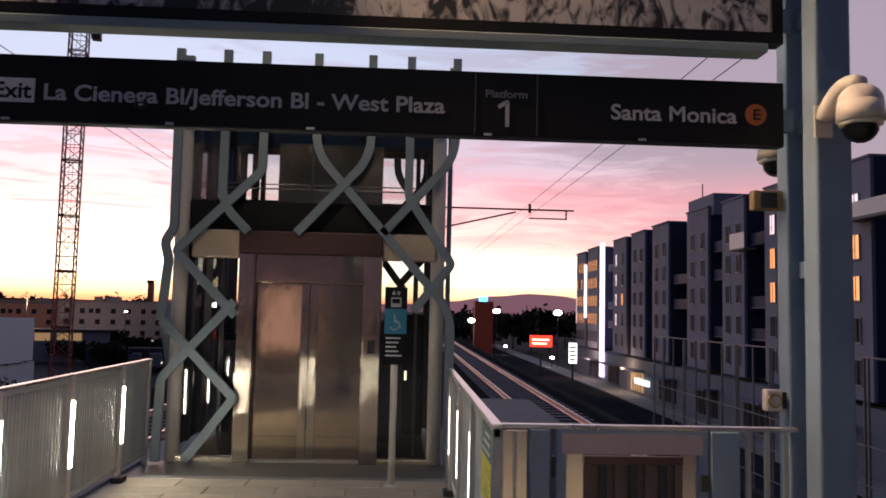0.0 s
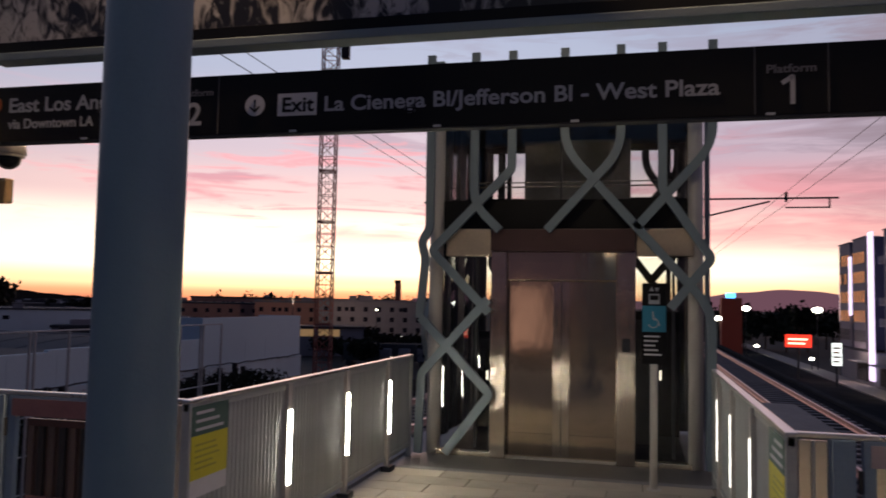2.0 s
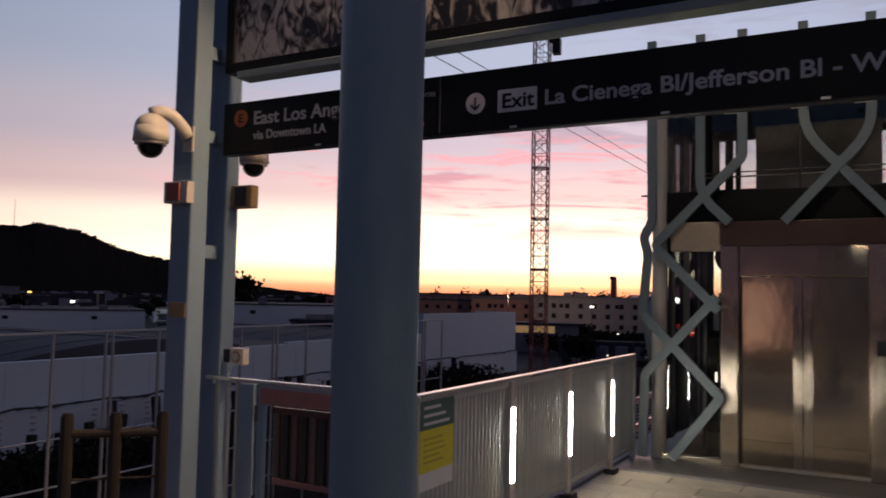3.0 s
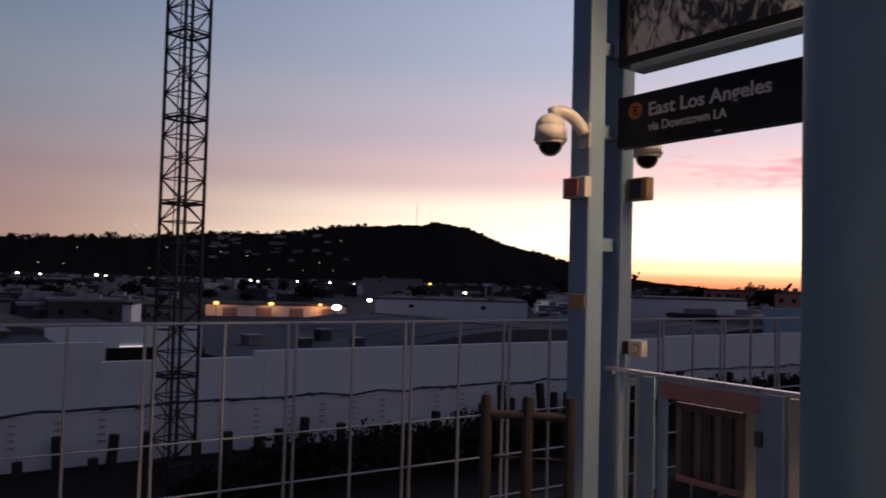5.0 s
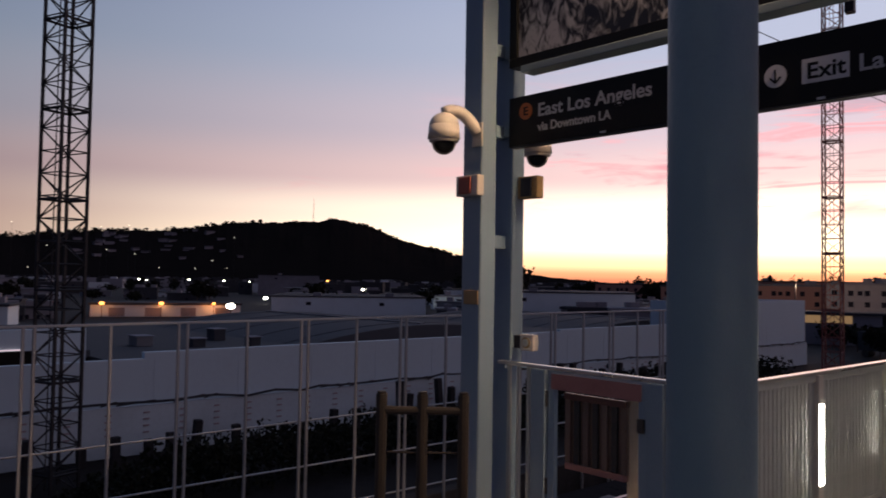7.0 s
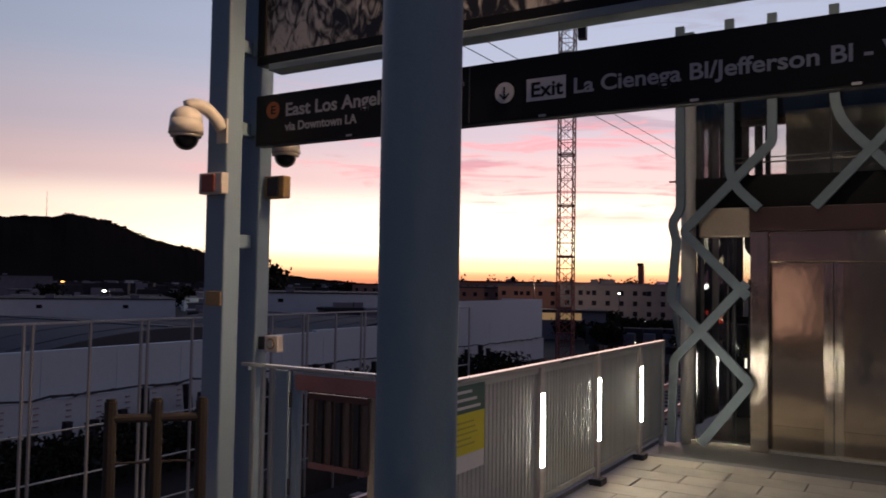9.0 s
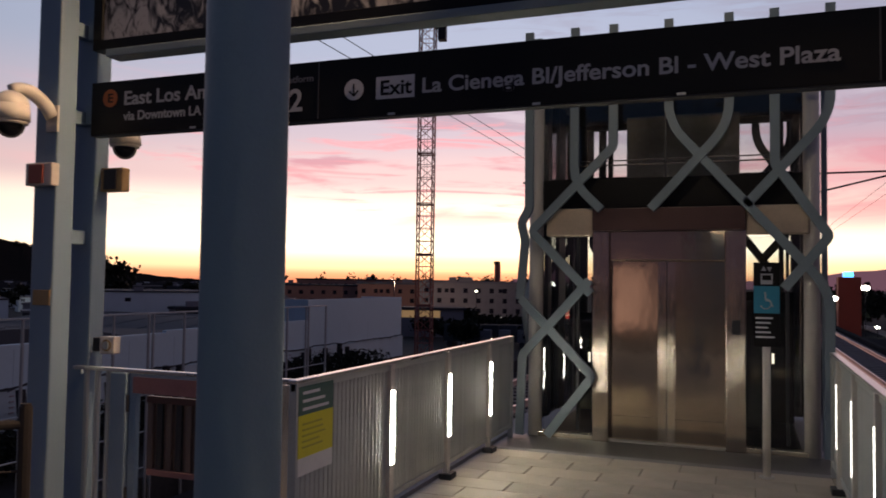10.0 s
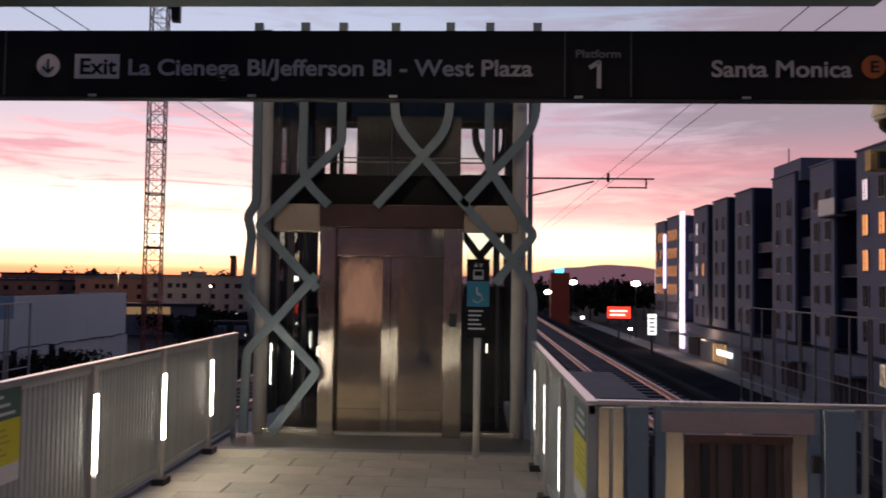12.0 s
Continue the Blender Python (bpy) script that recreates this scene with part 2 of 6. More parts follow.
M_DIMTEXT = mat("dim_grey_lettering", (0.15, 0.15, 0.17), 0.5, 0.0, 0.05, 20)
M_ORANGE = mat("orange_disc", (0.36, 0.09, 0.02), 0.5, 0.0, 0.05, 20)
M_WHITE = mat("white_housing", (0.52, 0.49, 0.45), 0.4, 0.0, 0.06, 10)
M_RED = mat("red_housing", (0.26, 0.065, 0.04), 0.4, 0.0, 0.1, 10)
M_TAN = mat("tan_plate", (0.30, 0.20, 0.09), 0.5, 0.0, 0.15, 10)
M_BLUE = mat("blue_sign", (0.03, 0.22, 0.34), 0.5, 0.0, 0.06, 10)
M_YELLOW = mat("yellow_sign", (0.62, 0.56, 0.03), 0.5, 0.0, 0.08, 10)
M_OLIVE = mat("olive_print", (0.42, 0.39, 0.04), 0.5, 0.0, 0.05, 10)
M_GREEN = mat("dark_green_sign", (0.05, 0.11, 0.09), 0.5, 0.0, 0.1, 10)
M_PAPER = mat("white_sign", (0.68, 0.66, 0.64), 0.5, 0.0, 0.06, 10)
M_PINK = mat("faded_red_sign", (0.21, 0.105, 0.11), 0.5, 0.0, 0.2, 6)
M_MAUVE = mat("dull_mauve_strip", (0.32, 0.27, 0.29), 0.5, 0.0, 0.15, 6)
M_BROWN = mat("brown_ribbed_sheet", (0.095, 0.068, 0.06), 0.6, 0.0, 0.25, 5, 0.1)
M_PAVER = mat("beige_paver", (0.40, 0.345, 0.265), 0.62, 0.0, 0.22, 3.0, 0.25, 70)
M_JOINT = mat("dusty_joint", (0.20, 0.175, 0.14), 0.9, 0.0, 0.2, 20)
M_SLAB = mat("dark_landing_slab", (0.085, 0.08, 0.07), 0.5, 0.0, 0.25, 2.0, 0.2, 50)
M_CONC = mat("weathered_concrete", (0.26, 0.25, 0.24), 0.85, 0.0, 0.22, 0.8, 0.3, 20, spec=0.1)
M_BALLAST = mat("ballast", (0.022, 0.02, 0.02), 0.95, 0.0, 0.45, 8.0, 0.6, 30, spec=0.0)
# darker concrete for the guideway deck and parapets
M_DECK = mat("dark_deck_concrete", (0.045, 0.043, 0.043), 0.9, 0.0, 0.3, 0.6, 0.3, 12, spec=0.0)
M_TIE = mat("concrete_tie", (0.20, 0.18, 0.175), 0.85, 0.0, 0.2, 5.0, 0.2, spec=0.1)
M_RAILTOP = mat("worn_rail_steel", (0.40, 0.27, 0.26), 0.36, 1.0, 0.15, 3.0, 0.05)
M_RUST = mat("rusty_brown_post", (0.017, 0.013, 0.011), 0.8, 0.0, 0.35, 8.0, 0.35, 60)
M_FENCE = mat("galvanised_fence", (0.36, 0.37, 0.38), 0.5, 0.4, 0.12, 5.0, 0.1)
M_SHEATH = mat("white_wall_sheathing", (0.52, 0.64, 0.69), 0.75, 0.0, 0.06, 0.12, 0.05, 3.0)
M_SHEATH2 = mat("white_liner", (0.54, 0.65, 0.69), 0.6, 0.0, 0.10, 0.3, 0.1, 5.0)
M_ROOF = mat("grey_roofing", (0.16, 0.17, 0.18), 0.85, 0.0, 0.25, 0.15, 0.1, 2.0, spec=0.1)
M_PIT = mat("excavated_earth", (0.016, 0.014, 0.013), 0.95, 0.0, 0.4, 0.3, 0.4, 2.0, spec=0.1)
M_PILE = mat("soldier_pile", (0.02, 0.02, 0.022), 0.8, 0.1, 0.3, 1.0)
M_CRANE = mat("crane_lattice", (0.018, 0.018, 0.02), 0.6, 0.2, 0.2, 2.0)
# red lightened to stand for sky glare on the far crane
M_CRANE2 = mat("lightened_red_lattice", (0.24, 0.075, 0.06), 0.6, 0.2, 0.2, 0.5)
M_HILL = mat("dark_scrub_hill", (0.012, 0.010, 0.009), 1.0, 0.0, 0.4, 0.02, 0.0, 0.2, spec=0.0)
# haze over the far ridge, put in as a glow of its own
M_FARHILL = glow("mountain_haze_glow", (0.16, 0.075, 0.10), 1.0)
M_GROUND = mat("city_ground", (0.028, 0.027, 0.027), 0.95, 0.0, 0.35, 0.05, 0.0, 0.6, spec=0.1)
M_ASPHALT = mat("asphalt", (0.032, 0.032, 0.034), 0.9, 0.0, 0.25, 0.5, 0.2, 8.0, spec=0.0)
M_WALK = mat("sidewalk", (0.22, 0.20, 0.185), 0.85, 0.0, 0.15, 0.5, 0.1, 8.0, spec=0.1)
M_STUCCO = mat("blue_grey_stucco", (0.25, 0.24, 0.285), 0.85, 0.0, 0.10, 0.3, 0.1, 6.0, spec=0.1)
M_NAVY = mat("navy_cladding", (0.045, 0.048, 0.085), 0.6, 0.0, 0.15, 0.3, 0.1, 6.0, spec=0.1)
M_PODIUM = mat("podium_concrete", (0.19, 0.185, 0.205), 0.85, 0.0, 0.15, 0.4, 0.1, 5.0, spec=0.1)
M_PINKWALL = mat("salmon_building", (0.33, 0.20, 0.165), 0.9, 0.0, 0.15, 0.1, 0.0, 1.0, spec=0.1)
M_GREYWALL = mat("far_wall", (0.22, 0.22, 0.24), 0.9, 0.0, 0.2, 0.1, 0.0, 1.0, spec=0.1)
M_FARROOF = mat("far_roof", (0.17, 0.18, 0.205), 0.9, 0.0, 0.25, 0.05, 0.0, 0.5, spec=0.1)
M_DARKROOF = mat("dark_roof", (0.05, 0.055, 0.062), 0.9, 0.0, 0.3, 0.1, 0.0, 0.6, spec=0.1)
M_LEAF = mat("dark_foliage", (0.013, 0.015, 0.010), 0.8, 0.0, 0.5, 1.0, 0.0, 5.0, spec=0.1)
M_BARK = mat("bark", (0.07, 0.05, 0.04), 0.9, 0.0, 0.3, 4.0, 0.3)
M_FRAME = mat("window_frame", (0.16, 0.16, 0.19), 0.5, 0.0, 0.05, 5)
M_DIVIDER = mat("dark_grey_rule", (0.07, 0.07, 0.075), 0.5, 0.0, 0.05, 20)
M_PANE = mat("dark_window_pane", (0.014, 0.016, 0.024), 0.6, 0.0, 0.2, 0.5, spec=0.08)
M_GLASS = glass("clear_glass", (0.90, 0.93, 0.93))
M_LED = glow("led_tube", (1.0, 0.92, 0.78), 75.0)
# weaker copy of the tube glow, standing for the recessed edge-on look
M_LEDDIM = glow("led_tube_edge_on", (1.0, 0.93, 0.82), 5.0)
M_WARM = glow("lit_window", (1.0, 0.37, 0.13), 1.1)
M_PALEWIN = glow("pale_lit_window", (0.95, 0.72, 0.78), 1.0)
M_SIGNTEXT = glow("pale_sign_letters", (1.0, 0.70, 0.50), 2.6)
# pink glow of the added case that the doors mirror
M_CASE = glow("reflection_glow", (1.0, 0.62, 0.50), 0.50)
M_BLUEGREY = mat("blue_grey_car_paint", (0.14, 0.17, 0.23), 0.4, 0.0, 0.3, 1.0, 0.0, 5.0)
M_SOFFIT = mat("dark_olive_panel", (0.12, 0.10, 0.075), 0.6, 0.0, 0.25, 0.8, 0.1, 8)
M_PLATE = mat("satin_steel_plate", (0.82, 0.73, 0.58), 0.22, 0.9, 0.12, 2.0, 0.05, 30)
M_REDTOWER = mat("red_oxide_cladding", (0.30, 0.05, 0.03), 0.7, 0.0, 0.2, 0.5)
# darker steel for the right-hand guideway fence
M_FENCE2 = mat("dark_fence_steel", (0.13, 0.13, 0.14), 0.6, 0.2, 0.15, 5.0)
M_BARREL = mat("barrel_roofing", (0.065, 0.07, 0.078), 0.9, 0.0, 0.25, 0.15, 0.2, 2.0, spec=0.1)
M_COOL = glow("lit_strip", (0.90, 0.74, 1.0), 1.5)
M_LAMPW = glow("street_lamp_white", (1.0, 0.93, 0.78), 14.0)
M_LAMPDIM = glow("house_light", (1.0, 0.85, 0.66), 2.0)
M_LAMPO = glow("street_lamp_orange", (1.0, 0.36, 0.08), 5.0)
M_REDSIGN = glow("red_lit_sign", (1.0, 0.045, 0.02), 1.5)
M_WHITESIGN = glow("white_lit_sign", (0.95, 1.0, 0.95), 1.6)
M_BLUELAMP = glow("blue_lamp", (0.08, 0.45, 1.0), 4.0)
M_SHOP = glow("shop_glow", (1.0, 0.60, 0.28), 0.22)


def poster_material():
    m = bpy.data.materials.new("etched_mural")
    m.use_nodes = True
    nt = m.node_tree
    b = nt.nodes["Principled BSDF"]
    b.inputs["Roughness"].default_value = 0.4
    co, mpn = nt.nodes.new("ShaderNodeTexCoord"), nt.nodes.new("ShaderNodeMapping")
    mpn.inputs["Scale"].default_value = (1.0, 1.0, 0.55)
    mpn.inputs["Rotation"].default_value = (0, 0.5, 0)
    nt.links.new(co.outputs["Object"], mpn.inputs[0])
    w = nt.nodes.new("ShaderNodeTexNoise")
    w.inputs["Scale"].default_value, w.inputs["Detail"].default_value, w.inputs["Distortion"].default_value = 11.0, 7.0, 1.8
    big = nt.nodes.new("ShaderNodeTexNoise")
    big.inputs["Scale"].default_value, big.inputs["Detail"].default_value = 2.2, 3.0
    nt.links.new(mpn.outputs[0], w.inputs["Vector"])
    nt.links.new(co.outputs["Object"], big.inputs["Vector"])
    mul = nt.nodes.new("ShaderNodeMath")
    mul.operation = "MULTIPLY"
    nt.links.new(w.outputs[0], mul.inputs[0])
    nt.links.new(big.outputs[0], mul.inputs[1])
    r = nt.nodes.new("ShaderNodeValToRGB")
    r.color_ramp.elements[0].position, r.color_ramp.elements[0].color = 0.21, (0.012, 0.012, 0.016, 1)
    r.color_ramp.elements[1].position, r.color_ramp.elements[1].color = 0.31, (0.5, 0.48, 0.47, 1)
    nt.links.new(mul.outputs[0], r.inputs[0])
    nt.links.new(r.outputs[0], b.inputs["Base Color"])
    return m


M_MURAL = poster_material()


# ---------------------------------------------------------------- building helpers
def bm_box(bm, x0, x1, y0, y1, z0, z1, bevel=0.0):
    r = bmesh.ops.create_cube(bm, size=1.0)
    vs = r["verts"]
    for v in vs:
        v.co = Vector(((x0 + x1) / 2 + v.co.x * (x1 - x0), (y0 + y1) / 2 + v.co.y * (y1 - y0), (z0 + z1) / 2 + v.co.z * (z1 - z0)))
    if bevel:
        es = list({e for v in vs for e in v.link_edges})
        bmesh.ops.bevel(bm, geom=es, offset=bevel, segments=2, affect="EDGES", profile=0.6)
    return bm


def bx(x0, x1, y0, y1, z0, z1, bevel=0.0):
    return bm_box(bmesh.new(), x0, x1, y0, y1, z0, z1, bevel)


def bm_tube(bm, p, q, r, seg=12, r2=None):
    p, q = Vector(p), Vector(q)
    d = q - p
    m = Matrix.Translation((p + q) / 2) @ d.to_track_quat("Z", "Y").to_matrix().to_4x4()
    bmesh.ops.create_cone(bm, cap_ends=True, segments=seg, radius1=r, radius2=r if r2 is None else r2, depth=d.length, matrix=m)
    return bm


def tube(p, q, r, seg=12, r2=None):
    return bm_tube(bmesh.new(), p, q, r, seg, r2)


def bm_ball(bm, c, r, sx=1, sy=1, sz=1, seg=16, rings=10):
    bmesh.ops.create_uvsphere(bm, u_segments=seg, v_segments=rings, radius=r, matrix=Matrix.Translation(c) @ Matrix.Diagonal((sx, sy, sz, 1)))
    return bm


def mesh_of(name, bm, material, smooth=False):
    me = bpy.data.meshes.new(name)
    bmesh.ops.recalc_face_normals(bm, faces=bm.faces)
    bm.to_mesh(me)
    bm.free()
    if smooth:
        for p in me.polygons:
            p.use_smooth = True
    me.materials.append(material)
    return me


def part(name, bm, material, parent=None, label="", smooth=False):
    ob = new(name, mesh_of(name, bm, material, smooth))
    if parent is not None:
        ob.parent = parent
    if label:
        ob["label"] = label
    return ob


def share(name, ob, m, parent):
    o = new(name, ob.data)
    o.parent = parent
    o.matrix_basis = m
    return o


def empty(name, label, category, group="", at=(0, 0, 0), kind=""):
    ob = new(name)
    ob.empty_display_size = 0.1
    ob.location = at
    return tagged(ob, label, category, group, kind)


def structure(name, bm, material, label, category):
    return tagged(part(name, bm, material), label, category, kind="structure")


def strap(points, width, thick, y, rounds=0.25, axis="y"):
    """A bent flat bar along (u, z) points in the plane y (or x) = const, its corners rounded."""
    pts = [Vector(p) for p in points]
    path = [pts[0]]
    for i in range(1, len(pts) - 1):
        p, c, n = pts[i - 1], pts[i], pts[i + 1]
        cut = min(rounds, (p - c).length * 0.45, (n - c).length * 0.45)
        s, e = c + (p - c).normalized() * cut, c + (n - c).normalized() * cut
        for k in range(7):
            t = k / 6
            path.append(s * (1 - t) ** 2 + c * 2 * t * (1 - t) + e * t * t)
    path.append(pts[-1])
    bm = bmesh.new()
    rings = []
    for i, c in enumerate(path):
        d = (path[min(i + 1, len(path) - 1)] - path[max(i - 1, 0)]).normalized()
        n = Vector((-d.y, d.x)) * width / 2
        ring = []
        for s, dy in ((1, 0), (1, thick), (-1, thick), (-1, 0)):
            u, z = c.x + n.x * s, c.y + n.y * s
            ring.append(bm.verts.new((u, y + dy, z) if axis == "y" else (y + dy, u, z)))
        rings.append(ring)
    for r0, r1 in zip(rings, rings[1:]):
        for k in range(4):
            bm.faces.new((r0[k], r0[(k + 1) % 4], r1[(k + 1) % 4], r1[k]))
    bm.faces.new(rings[0]), bm.faces.new(rings[-1])
    return bm


def lettering(name, body, x0, x1, z_base, cap, y, material, parent, facing=-1):
    """Letters on a panel that faces -y: from x0 to x1, cap height cap."""
    cu = bpy.data.curves.new(name, "FONT")
    cu.body, cu.size, cu.extrude, cu.offset = body, cap / 0.70, 0.0015, cap * 0.026
    cu.materials.append(material)
    ob = new(name, cu)
    bpy.context.view_layer.update()
    w = max(ob.dimensions.x, 1e-3)
    ob.parent = parent
    ob.matrix_basis = pose(x0, y, z_base, 90, 0, 0) @ Matrix.Diagonal(((x1 - x0) / w, 1, 1, 1))
    return ob


def bars(parent, x0, x1, z0, z1, y, rows, material, name="line_of_text", axis="y"):
    h = (z1 - z0) / rows
    rnd = random.Random(int(abs(x0 * 1000) + z0 * 100))
    for i in range(rows):
        w = (x1 - x0) * rnd.uniform(0.6, 1.0)
        zc = z1 - h * (i + 0.5)
        if axis == "y":
            part(name, bx(x0, x0 + w, y - 0.002, y, zc - h * 0.18, zc + h * 0.18), material, parent)
        else:
            part(name, bx(y, y + 0.002, x0, x0 + w, zc - h * 0.18, zc + h * 0.18), material, parent)


# ---------------------------------------------------------------- structure: deck, tracks, ground
FLOOR_L, FLOOR_R = -4.75, 2.6
structure("ground", bx(-4500, 4500, -4500, 4500, -9.0, -8.5), M_GROUND, "dark flat city ground in dusk shade", "ground")
guideway = structure("guideway_deck", bx(-8.9, 6.62, -60, 320, -2.6, -1.85), M_DECK, "elevated concrete guideway deck carrying two tracks", "deck")
structure("guideway_parapet", bx(-8.9, -8.65, -60, 320, -1.85, -1.35, 0.02), M_DECK, "low concrete parapet along the guideway edge", "parapet")
structure("guideway_parapet", bx(6.36, 6.62, -60, 320, -1.85, -1.50, 0.02), M_DECK, "low concrete parapet along the guideway edge", "parapet")
for k in range(9):
    yy = -40 + 40 * k
    structure("guideway_pier", tube((-1, yy, -8.5), (-1, yy, -2.6), 1.1, 20), M_CONC, "round concrete pier under the guideway", "pier")
structure("platform_slab", bx(FLOOR_L, FLOOR_R, -40, 3.72, -1.85, -0.06), M_CONC, "concrete station platform slab", "platform")
structure("ramp_slab", bx(-2.9, 0.85, 3.72, 11.2, -1.85, -0.06), M_CONC, "concrete landing slab in front of the elevator", "platform")
floor = structure("floor", bx(-2.66, 0.58, 3.72, 7.5, -0.06, -0.012), M_JOINT, "beige paver floor of the landing, worn and dusty", "floor")
platform_floor = structure("platform_floor", bx(FLOOR_L, FLOOR_R, -40, 3.72, -0.06, -0.012), M_JOINT, "beige paver platform floor", "floor")
structure("elevator_landing", bx(-2.66, 0.58, 7.5, 8.22, -0.06, 0.0), M_SLAB, "dark concrete threshold slab before the elevator doors", "floor")
structure("step_nosing", bx(-2.66, 0.58, 7.38, 7.5, -0.012, 0.002, 0.003), M_CONC, "pale concrete band between pavers and threshold", "floor")
structure("landing_kerb", bx(-2.72, -2.60, 3.9, 8.2, -0.02, 0.03, 0.004), M_CONC, "low concrete kerb under the railing", "kerb")
structure("landing_kerb", bx(0.50, 0.62, 3.9, 8.2, -0.02, 0.03, 0.004), M_CONC, "low concrete kerb under the railing", "kerb")
structure("ballast", bx(-8.2, -4.9, -60, 318, -1.85, -1.62), M_BALLAST, "dark stone ballast under the track", "ballast")
structure("ballast", bx(2.62, 6.355, -60, 318, -1.85, -1.62), M_BALLAST, "dark stone ballast under the track", "ballast")


def track(cx, label):
    th = empty("railway_track", label, "track", "tracks")
    th.location = (cx, 0, 0)
    for s in (-1, 1):
        bm = bx(s * 0.7175 - 0.035, s * 0.7175 + 0.035, -60, 318, -1.47, -1.43)
        bm_box(bm, s * 0.7175 - 0.01, s * 0.7175 + 0.01, -60, 318, -1.57, -1.47)
        bm_box(bm, s * 0.7175 - 0.07, s * 0.7175 + 0.07, -60, 318, -1.585, -1.57)
        part("rail", bm, M_RAILTOP, th, "polished running rail reflecting the sky")
    first = None
    for k in range(110):
        yy = 6 + 0.72 * k
        if first is None:
            first = part("tie", bx(-1.25, 1.25, -0.12, 0.12, -1.68, -1.585, 0.01), M_TIE, th)
            first.location = (0, yy, 0)
        else:
            share("tie", first, pose(0, yy, 0), th)


track(4.65, "straight light rail track with concrete ties on ballast")
track(-6.4, "straight light rail track with concrete ties on ballast")
box_t = empty("track_cabinet", "pale flat-topped concrete enclosure beside the track", "cabinet")
part("body", bx(1.64, 2.58, 12.4, 16.0, -1.85, -0.22, 0.02), M_CONC, box_t)
part("lid", bx(1.60, 2.62, 12.36, 16.04, -0.22, -0.15, 0.01), M_WALK, box_t, "pale concrete lid")

# added unseen shapes behind the eye, only mirrored in the lift doors: canopy, end wall, glowing case
canopy = empty("unseen_canopy", "added unseen dark canopy, mirrored in the doors", "canopy")
part("roof", bx(-3.6, 1.5, -40, -5.5, 4.95, 5.15, 0.02), M_SOFFIT, canopy)
for k in range(4):
    part("post", tube((-1.06, -7 - 9 * k, -0.02), (-1.06, -7 - 9 * k, 4.95), 0.12, 16), M_POLE, canopy, smooth=True)
structure("platform_end_wall", bx(-4.0, 1.8, -40.2, -40.0, -0.05, 4.95), M_SOFFIT, "added unseen dark olive wall behind the canopy", "wall")
case = empty("reflected_glow_case", "added unseen glowing case, mirrored pale in the doors", "poster case")
part("frame", bx(-4.42, -3.05, -9.0, -8.85, -0.012, 2.25, 0.02), M_DARK, case)
part("poster", bx(-4.34, -3.13, -8.85, -8.84, 0.25, 2.12), M_CASE, case, "softly glowing pinkish panel for the door reflection")

# street beside the guideway
structure("road", bx(10.5, 26.6, -60, 420, -8.5, -8.46), M_ASPHALT, "asphalt street below the guideway", "road")
structure("pavement", bx(26.6, 30.0, -60, 420, -8.5, -8.32, 0.02), M_WALK, "pale concrete sidewalk in front of the apartment block", "pavement")


# ---------------------------------------------------------------- sign gantry
def steel_column(x0, x1, y0, y1, parent, name="column"):
    return part(name, bx(x0, x1, y0, y1, -0.01, 5.2, 0.012), M_COLUMN, parent)


def gantry(x0, x1, label, inner):
    th = empty("sign_support_columns", label, "column", "gantry columns")
    steel_column(x0, x1, 3.49, 3.63, th)
    steel_column(x0, x1, 3.79, 3.91, th)
    xc = inner
    for z in (1.86, 2.62, 3.18):
        part("spacer", bx(xc - 0.035, xc + 0.035, 3.63, 3.79, z - 0.045, z + 0.045, 0.008), M_COLUMN, th)
    for y0, y1 in ((3.44, 3.68), (3.74, 3.96)):
        part("base_plate", bx(x0 - 0.05, x1 + 0.05, y0, y1, -0.012, 0.014, 0.004), M_COLUMN, th)
    return th


gantry(-4.295, -4.115, "pair of square blue-grey steel columns holding the sign", -4.205)
gantry(2.0, 2.18, "pair of square blue-grey steel columns holding the sign", 2.09)

sign = empty("station_sign", "long black enamel overhead sign with white station lettering", "sign")
part("panel", bx(-4.09, 1.95, 3.72, 3.80, 2.504, 2.835, 0.004), M_BLACK, sign)
part("lower_edge", bx(-4.09, 1.95, 3.724, 3.796, 2.496, 2.503), M_DARK, sign)
for x in (-4.12, 1.975):
    part("bracket", bx(x - 0.03, x + 0.03, 3.735, 3.785, 2.58, 2.70, 0.005), M_COLUMN, sign)
SY = 3.7185
for x in (-2.451, 0.333, 0.652):
    part("divider", bx(x - 0.003, x + 0.003, 3.7165, 3.72, 2.508, 2.831), M_DIVIDER, sign)
for x in (-3.3, -2.0, -1.2, -0.5, 0.4, 1.2):
    part("clip", bx(x - 0.02, x + 0.02, 3.712, 3.72, 2.502, 2.514), M_ALU, sign)


def disc(name, x, z, r, material, parent, y=3.7175):
    bm = bmesh.new()
    bmesh.ops.create_cone(bm, cap_ends=True, segments=40, radius1=r, radius2=r, depth=0.005, matrix=pose(x, y, z, 90))
    return part(name, bm, material, parent)


lettering("lettering", "La Cienega Bl/Jefferson Bl - West Plaza", -1.829, 0.171, 2.611, 0.079, SY, M_TEXT, sign)
part("exit_plate", bx(-2.094, -1.868, 3.7165, 3.72, 2.592, 2.714, 0.0), M_GREYTEXT, sign, "pale grey plate")
lettering("exit_lettering", "Exit", -2.072, -1.888, 2.614, 0.078, 3.7150, M_BLACK, sign)
disc("arrow_disc", -2.228, 2.656, 0.058, M_GREYTEXT, sign)
arrow = bx(-2.2325, -2.2235, 3.7125, 3.7150, 2.622, 2.688)
